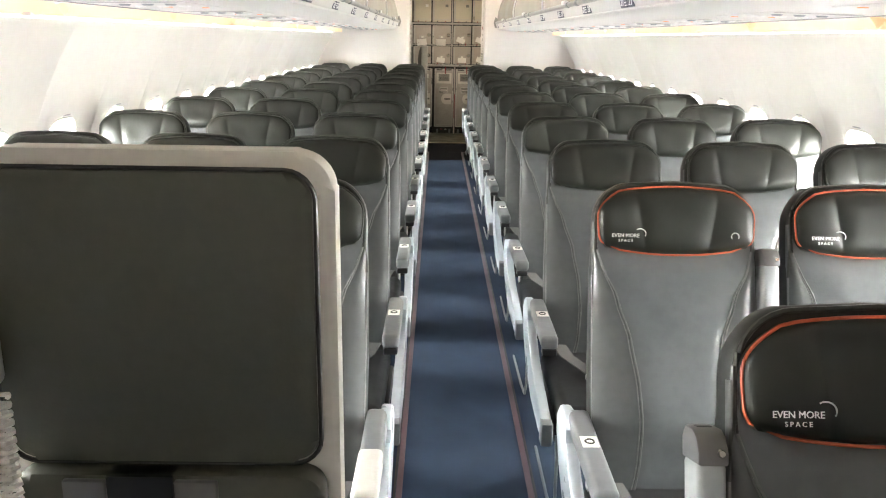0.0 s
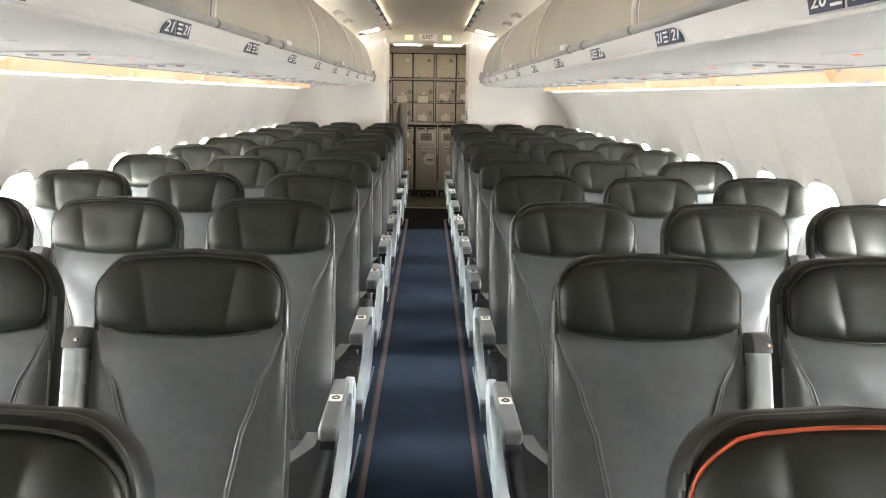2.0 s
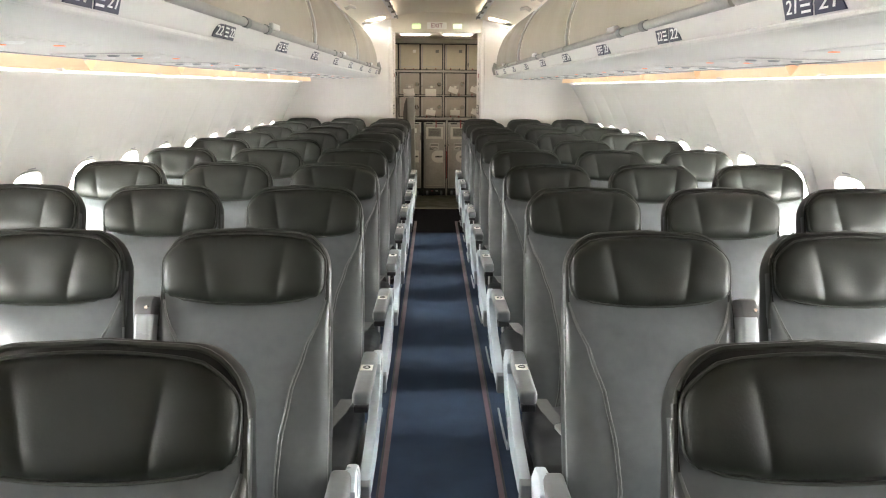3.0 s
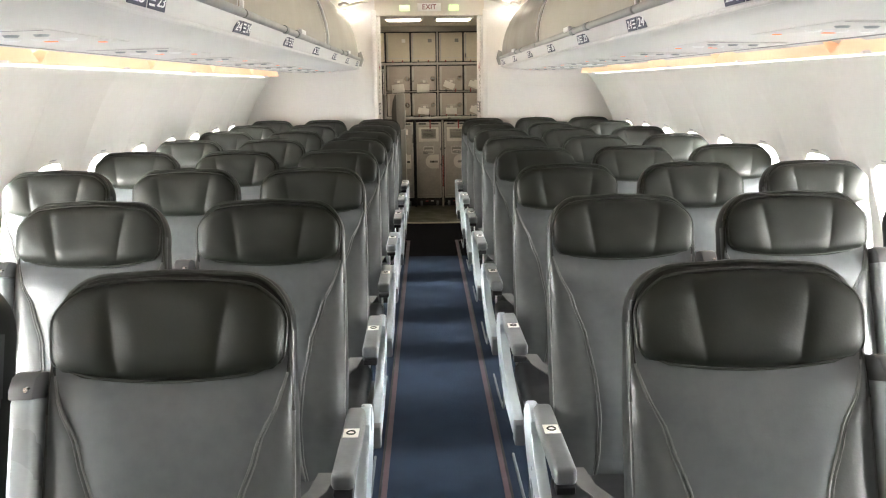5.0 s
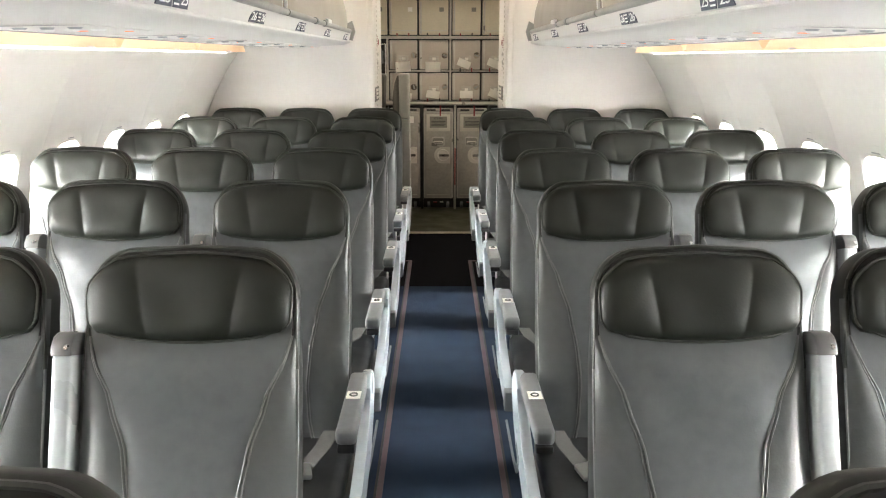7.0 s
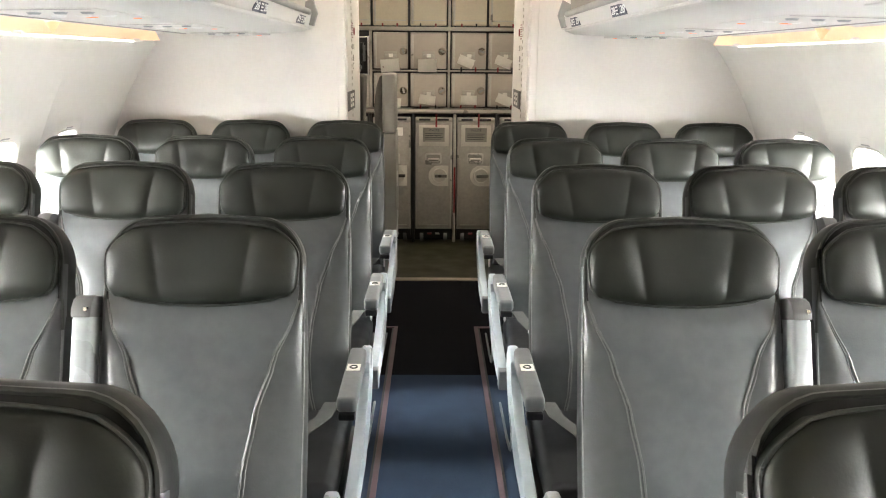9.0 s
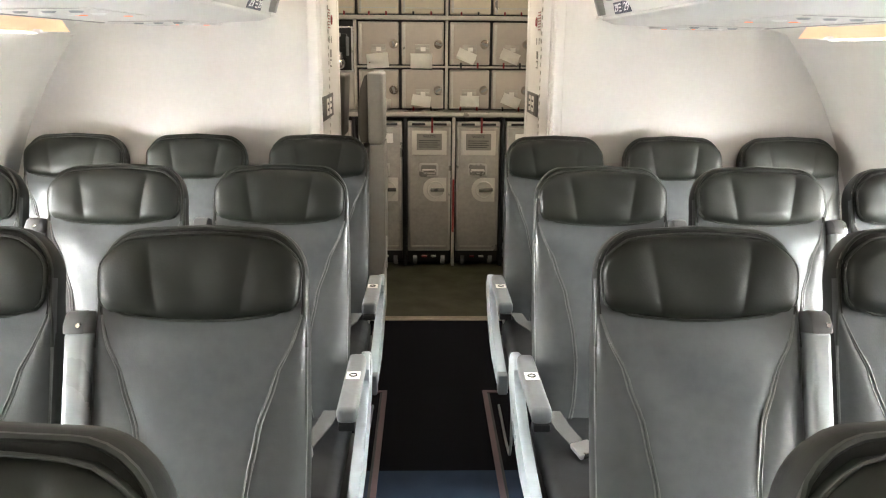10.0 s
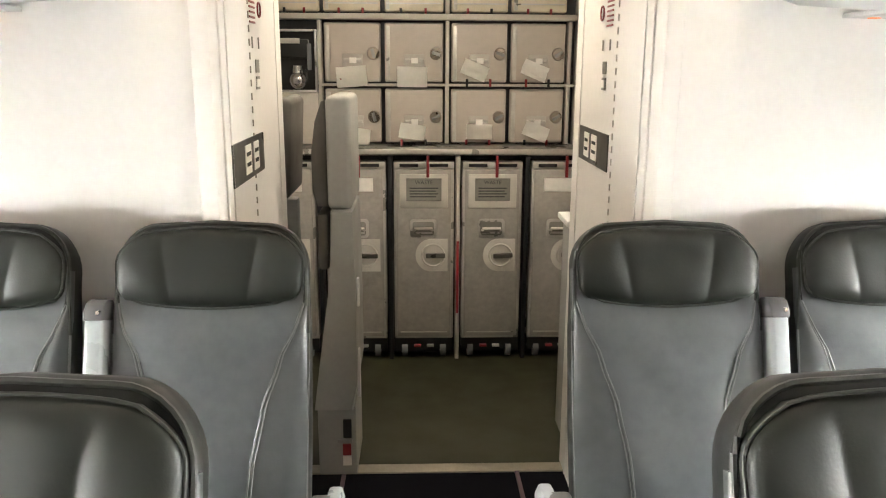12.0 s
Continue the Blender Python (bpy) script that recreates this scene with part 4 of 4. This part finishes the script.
# ---- galley ----
GY, UY = 9.140, 9.38
gal = thing("galley_unit", "beige galley frame with shelves and counter", "galley", kind="structure")
part("counter", slab(-1.1, 1.1, GY - 0.005, UY + 0.1, 1.04, 1.068, 0.004), COUNTER, gal, "dark steel counter")
part("counter_edge", slab(-1.1, 1.1, GY - 0.018, GY - 0.0055, 1.046, 1.071, 0.003), CART_EDGE, gal)
part("apron", slab(-1.1, 1.1, GY + 0.03, GY + 0.05, 1.036, 1.039), GALLEY, gal)
# black backings paint the shade behind the containers and trolleys
part("back_panel", slab(-1.1, 1.1, UY + 0.06, UY + 0.10, 1.07, 2.125), BLACK, gal, "back panel coloured black as recess shade")
part("cart_bay", slab(-1.1, 1.1, GY + 0.10, GY + 0.14, 0.004, 1.034), BLACK, gal, "trolley bay backing coloured black as shade")
for z in (1.357, 1.675):
    part("shelf", slab(-0.534 if z < 1.5 else -0.76, 0.745, UY - (0.006 if z < 1.5 else 0.03), UY + 0.06, z, z + (0.012 if z < 1.5 else 0.028), 0.002), GALLEY, gal, "pale shelf edge")
for x, z0, z1 in ((0.096, 1.07, 1.674), (0.096, 1.705, 2.06), (-0.534, 1.07, 1.674), (0.704, 1.07, 1.674)):
    part("divider", slab(x, x + 0.018, UY - 0.005, UY + 0.058, z0, z1, 0.002), GALLEY, gal)
part("top_fascia", slab(-1.1, 1.1, UY - 0.03, UY + 0.06, 2.06, 2.128, 0.003), GALLEY, gal)
part("side_panel", slab(0.746, 0.79, 8.75, UY + 0.06, 0.003, 2.125, 0.004), GALLEY, gal, "beige galley side panel")
part("side_panel", slab(-0.80, -0.762, UY - 0.10, UY + 0.06, 1.07, 2.125, 0.004), GALLEY, gal)
part("lower_side", slab(-0.76, -0.538, UY - 0.004, UY + 0.058, 1.07, 1.324, 0.003), GALLEY, gal)
# black posts stand in for shade in the gaps; the third is pale
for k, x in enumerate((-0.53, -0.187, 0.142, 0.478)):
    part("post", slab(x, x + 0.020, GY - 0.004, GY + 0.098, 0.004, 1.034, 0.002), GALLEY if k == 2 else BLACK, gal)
part("red_latch_bar", slab(0.146, 0.158, GY - 0.012, GY - 0.005, 0.25, 0.62), RED, gal, "red secondary latches")


def container(x0, x1, z0, z1, mat, paper, seed, upper=False):
    x0, x1, z0, z1 = x0 + 0.004, x1 - 0.004, z0 + 0.002, z1 - 0.006
    rnd = random.Random(seed)
    c = thing("galley_container", "ivory galley stowage container" if upper else "beige galley container with round latch and tag", "container", group="galley containers")
    part("door", slab(x0, x1, UY - 0.0, UY + 0.055, z0, z1, 0.008, 3), mat, c)
    part("edge_strip", slab(x0 + 0.008, x0 + 0.026, UY - 0.006, UY + 0.001, z0 + 0.01, z1 - 0.015, 0.002), CART_EDGE, c)
    if not upper:
        rim = rounded(x0 + 0.006, x1 - 0.006, z0 + 0.006, z1 - 0.006, 0.012, 4)
        part("rim", tube([(px, UY - 0.001, pz) for px, pz in rim], 0.003, 4, closed=True), GALLEY, c)
        lx, lz = x1 - 0.035, (z0 + z1) / 2 - 0.005
        bm = bmesh.new()
        bmesh.ops.create_cone(bm, cap_ends=True, segments=20, radius1=0.032, radius2=0.027, depth=0.014, matrix=pose(lx, UY - 0.006, lz, 90))
        part("latch_plate", bm, LATCH, c, "round metal latch")
        part("latch_bar", moved(slab(-0.022, 0.022, -0.010, 0.0, -0.008, 0.008, 0.003), pose(lx, UY - 0.013, lz, 0, rnd.choice((20, -30, 75)), 0)), GREY_RAIL, c)
        hx, hz = (x0 + x1) / 2, z0 + 0.105
        part("handle_plate", slab(hx - 0.05, hx + 0.05, UY - 0.004, UY + 0.001, hz - 0.03, hz + 0.03, 0.002), GALLEY, c)
        part("handle", slab(hx - 0.045, hx + 0.045, UY - 0.014, UY - 0.004, hz - 0.008, hz + 0.008, 0.003), CART_EDGE, c)
        if paper:
            bm = bmesh.new()
            w, h = (0.15, 0.10) if paper == 1 else (0.13, 0.075)
            rows = []
            for j in range(6):
                rows.append([bm.verts.new((-w / 2 + w * i / 6 + rnd.uniform(-.002, .002), -0.016 - (0.012 if paper < 3 else 0.02) * rnd.random() * (j / 5), -h * j / 5)) for i in range(7)])
            for a, b in zip(rows, rows[1:]):
                for i in range(6):
                    bm.faces.new((a[i], a[i + 1], b[i + 1], b[i]))
            bmesh.ops.solidify(bm, geom=bm.faces[:], thickness=0.0012)
            moved(bm, pose(hx + rnd.uniform(-0.01, 0.02), UY, hz - (0.030 if paper == 1 else 0.012), 0, rnd.uniform(-8, 8) if paper < 3 else 22, 0))
            part("paper_tag", bm, PAPER, c, "crumpled paper tag" if paper == 3 else "white paper tag")
            part("tag_strap", slab(hx - 0.014, hx + 0.02, UY - 0.018, UY - 0.012, hz - 0.015, hz + 0.012), PAPER, c)
    else:
        part("rail", slab(x0 + 0.01, x1 - 0.01, UY - 0.012, UY - 0.001, z0 + 0.035, z0 + 0.041), METAL, c)
        part("label", slab(x1 - 0.09, x1 - 0.045, UY - 0.003, UY + 0.001, z1 - 0.11, z1 - 0.07), PLATE_GREY if seed % 3 else PAPER, c)
    for f in (0.28, 0.70):
        part("stop_latch", slab(x0 + (x1 - x0) * f - 0.006, x0 + (x1 - x0) * f + 0.006, UY - 0.018, UY - 0.0075, z0 - 0.022, z0 + 0.016, 0.002), RED if (seed + int(f * 10)) % 3 else BLACK, c, "small turn latch")
    return c


COLS = [(-0.506, -0.222), (-0.209, 0.088), (0.122, 0.406), (0.419, 0.696)]
for k, (a, b) in enumerate(COLS):
    container(a, b, 1.076, 1.35, BOX, (1, 2, 2, 3)[k], 10 + k)
    container(a, b, 1.376, 1.668, BOX, (1, 1, 3, 3)[k], 20 + k)
    container(a, b, 1.712, 2.05, UPPER_BOX, 0, 30 + k, True)
container(-0.755, -0.52, 1.712, 2.05, UPPER_BOX, 0, 40, True)

maker = thing("coffee_maker", "dark galley coffee maker with steel pot", "coffee maker")
part("housing", prism(rounded(-0.745, -0.550, 1.334, 1.62, 0.008, 3), UY + 0.045, UY + 0.058, "y"), BLACK, maker)
for x0, x1, z0, z1 in ((-0.750, -0.545, 1.326, 1.336), (-0.750, -0.545, 1.618, 1.628), (-0.755, -0.746, 1.326, 1.628), (-0.549, -0.540, 1.326, 1.628)):
    part("frame", slab(x0, x1, UY - 0.012, UY + 0.045, z0, z1, 0.002), METAL, maker)
bm = bmesh.new()
bmesh.ops.create_uvsphere(bm, u_segments=20, v_segments=12, radius=0.044, matrix=pose(-0.635, UY, 1.385))
bmesh.ops.create_cone(bm, cap_ends=True, segments=18, radius1=0.03, radius2=0.024, depth=0.05, matrix=pose(-0.635, UY, 1.43))
part("pot", bm, STEEL, maker, "polished steel pot")
part("pot_handle", tube([(-0.600, UY - 0.03, 1.434), (-0.580, UY - 0.045, 1.419), (-0.585, UY - 0.04, 1.364)], 0.006, 6), BLACK, maker)
part("brewer", slab(-0.720, -0.580, UY - 0.006, UY + 0.044, 1.49, 1.58, 0.006), SHELL, maker)
part("control", slab(-0.585, -0.565, UY - 0.012, UY + 0.0, 1.434, 1.56, 0.003), PAD, maker)
part("top_strip", slab(-0.715, -0.620, UY - 0.012, UY - 0.006, 1.56, 1.585, 0.002), CART_EDGE, maker)


def trolley(x0, waste, seed):
    rnd = random.Random(seed)
    c = thing("galley_trolley", "scuffed aluminium galley trolley with waste flap" if waste else "scuffed aluminium galley trolley", "trolley", group="galley trolleys")
    x1 = x0 + 0.294
    part("body", slab(x0, x1, GY + 0.012, GY + 0.095, 0.11, 1.0070, 0.006), CART_EDGE, c)
    part("door", slab(x0 + 0.014, x1 - 0.014, GY, GY + 0.013, 0.125, 0.9700, 0.004), CART, c, "scuffed trolley door")
    part("top_rail", slab(x0 + 0.002, x1 - 0.002, GY - 0.006, GY + 0.012, 0.9770, 1.0090, 0.004), CART_EDGE, c)
    part("hand_slot", slab(x0 + 0.03, x0 + 0.12, GY - 0.0085, GY - 0.003, 0.9850, 1.0010, 0.002), BLACK, c)
    part("hand_slot", slab(x1 - 0.12, x1 - 0.03, GY - 0.0085, GY - 0.003, 0.9850, 1.0010, 0.002), BLACK, c)
    latch = part("top_latch", slab((x0 + x1) / 2 + 0.012, (x0 + x1) / 2 + 0.026, GY - 0.022, GY - 0.007, 0.9350, 1.0400, 0.004), RED, c, "red turn latch")
    if waste:
        flap = part("waste_flap", slab(x0 + 0.03, x1 - 0.03, GY - 0.006, GY + 0.001, 0.7850, 0.9500, 0.004), FLAP, c, "pale waste flap")
        part("notice", slab(x0 + 0.062, x1 - 0.062, GY - 0.0075, GY - 0.0055, 0.8200, 0.9300), PLATE_GREY, flap)
        w = part("lettering", WASTE, GREY_PRINT, flap)
        w.matrix_local = pose((x0 + x1) / 2, GY - 0.0085, 0.9100, 90)
        bm = bmesh.new()
        for k in range(4):
            box(bm, x0 + 0.078, x1 - 0.078 - 0.01 * (k % 2), GY - 0.0084, GY - 0.007, 0.8800 - k * 0.014, 0.8850 - k * 0.014)
        part("printed_lines", bm, GREY_PRINT, flap)
    else:
        part("label", slab(x0 + 0.06, x1 - 0.06, GY - 0.003, GY + 0.001, 0.8650, 0.9300), PAPER, c)
    hx = (x0 + x1) / 2 + 0.0
    hd = part("handle_recess", prism(rounded(hx - 0.068, hx + 0.062, 0.6370, 0.7300, 0.016, 4), GY - 0.006, GY - 0.0005, "y", 0.002), CART_EDGE, c, "recessed handle frame")
    part("recess", prism(rounded(hx - 0.055, hx + 0.049, 0.6490, 0.7170, 0.012, 4), GY - 0.0075, GY - 0.006, "y"), PLATE_GREY, hd)
    part("handle", tube([(hx - 0.046, GY - 0.008, 0.6750), (hx - 0.046, GY - 0.02, 0.6850), (hx + 0.04, GY - 0.02, 0.6850), (hx + 0.04, GY - 0.008, 0.6750)], 0.008, 6), FLAP, hd)
    part("handle_lip", slab(hx - 0.048, hx + 0.042, GY - 0.012, GY - 0.0075, 0.6570, 0.6670, 0.002), CART_EDGE, hd)
    # round latch dial on a square plate
    lx, lz = hx + 0.045, 0.5480
    plate = part("latch_plate", prism([(lx - 0.02, lz - 0.082), (lx + 0.072, lz - 0.082), (lx + 0.072, lz + 0.082), (lx - 0.01, lz + 0.082)] + [(lx - 0.01 + 0.082 * math.cos(radians(a)) * 0.9350, lz + 0.082 * math.sin(radians(a))) for a in range(100, 260, 16)], GY - 0.004, GY - 0.0005, "y"), FLAP, c, "pale latch plate")
    part("dial_ring", tube([(lx + 0.0 + 0.055 * math.cos(a * math.tau / 24), GY - 0.006, lz + 0.055 * math.sin(a * math.tau / 24)) for a in range(24)], 0.006, 6, closed=True), FLAP, plate)
    part("dial", moved(slab(-0.048, 0.048, -0.016, 0.0, -0.012, 0.012, 0.004), pose(lx + 0.012, GY - 0.006, lz, 0, rnd.uniform(-6, 6), 0)), COUNTER, plate, "grey latch lever")
    part("foot_edge", slab(x0 + 0.03, x1 - 0.03, GY - 0.004, GY + 0.0, 0.145, 0.150), CART_EDGE, c)
    part("kick_plate", slab(x0 + 0.004, x1 - 0.004, GY + 0.02, GY + 0.09, 0.05, 0.109), BLACK, c, "black base")
    for wx in (x0 + 0.05, x1 - 0.05):
        bm = bmesh.new()
        bmesh.ops.create_cone(bm, cap_ends=True, segments=18, radius1=0.042, radius2=0.042, depth=0.028, matrix=pose(wx, GY + 0.05, 0.046, 0, 90))
        part("wheel", bm, PAD, c, "grey castor wheel")
    part("pedal", slab(hx - 0.05, hx - 0.015, GY - 0.006, GY + 0.02, 0.068, 0.078, 0.002), RED, c)
    part("pedal", slab(hx + 0.015, hx + 0.05, GY - 0.006, GY + 0.02, 0.068, 0.078, 0.002), CART_EDGE, c)
    return c


for x0, waste in ((-0.835, False), (-0.492, False), (-0.161, True), (0.172, True), (0.509, False)):
    trolley(x0, waste, int(100 + x0 * 100))

# grey narrow unit and small shelf by the passage
side_unit = thing("cabinet", "grey narrow stowage with white shelf", "cabinet")
part("body", slab(0.53, 0.58, 8.12, 8.42, 0.003, 0.90, 0.01), JUMP_SHELL, side_unit)
part("shelf", slab(0.485, 0.58, 8.11, 8.30, 0.901, 0.925, 0.006), WHITE, side_unit, "white flip shelf")
part("strap", slab(0.522, 0.5295, 8.14, 8.18, 0.15, 0.60, 0.002), WHITE, side_unit)
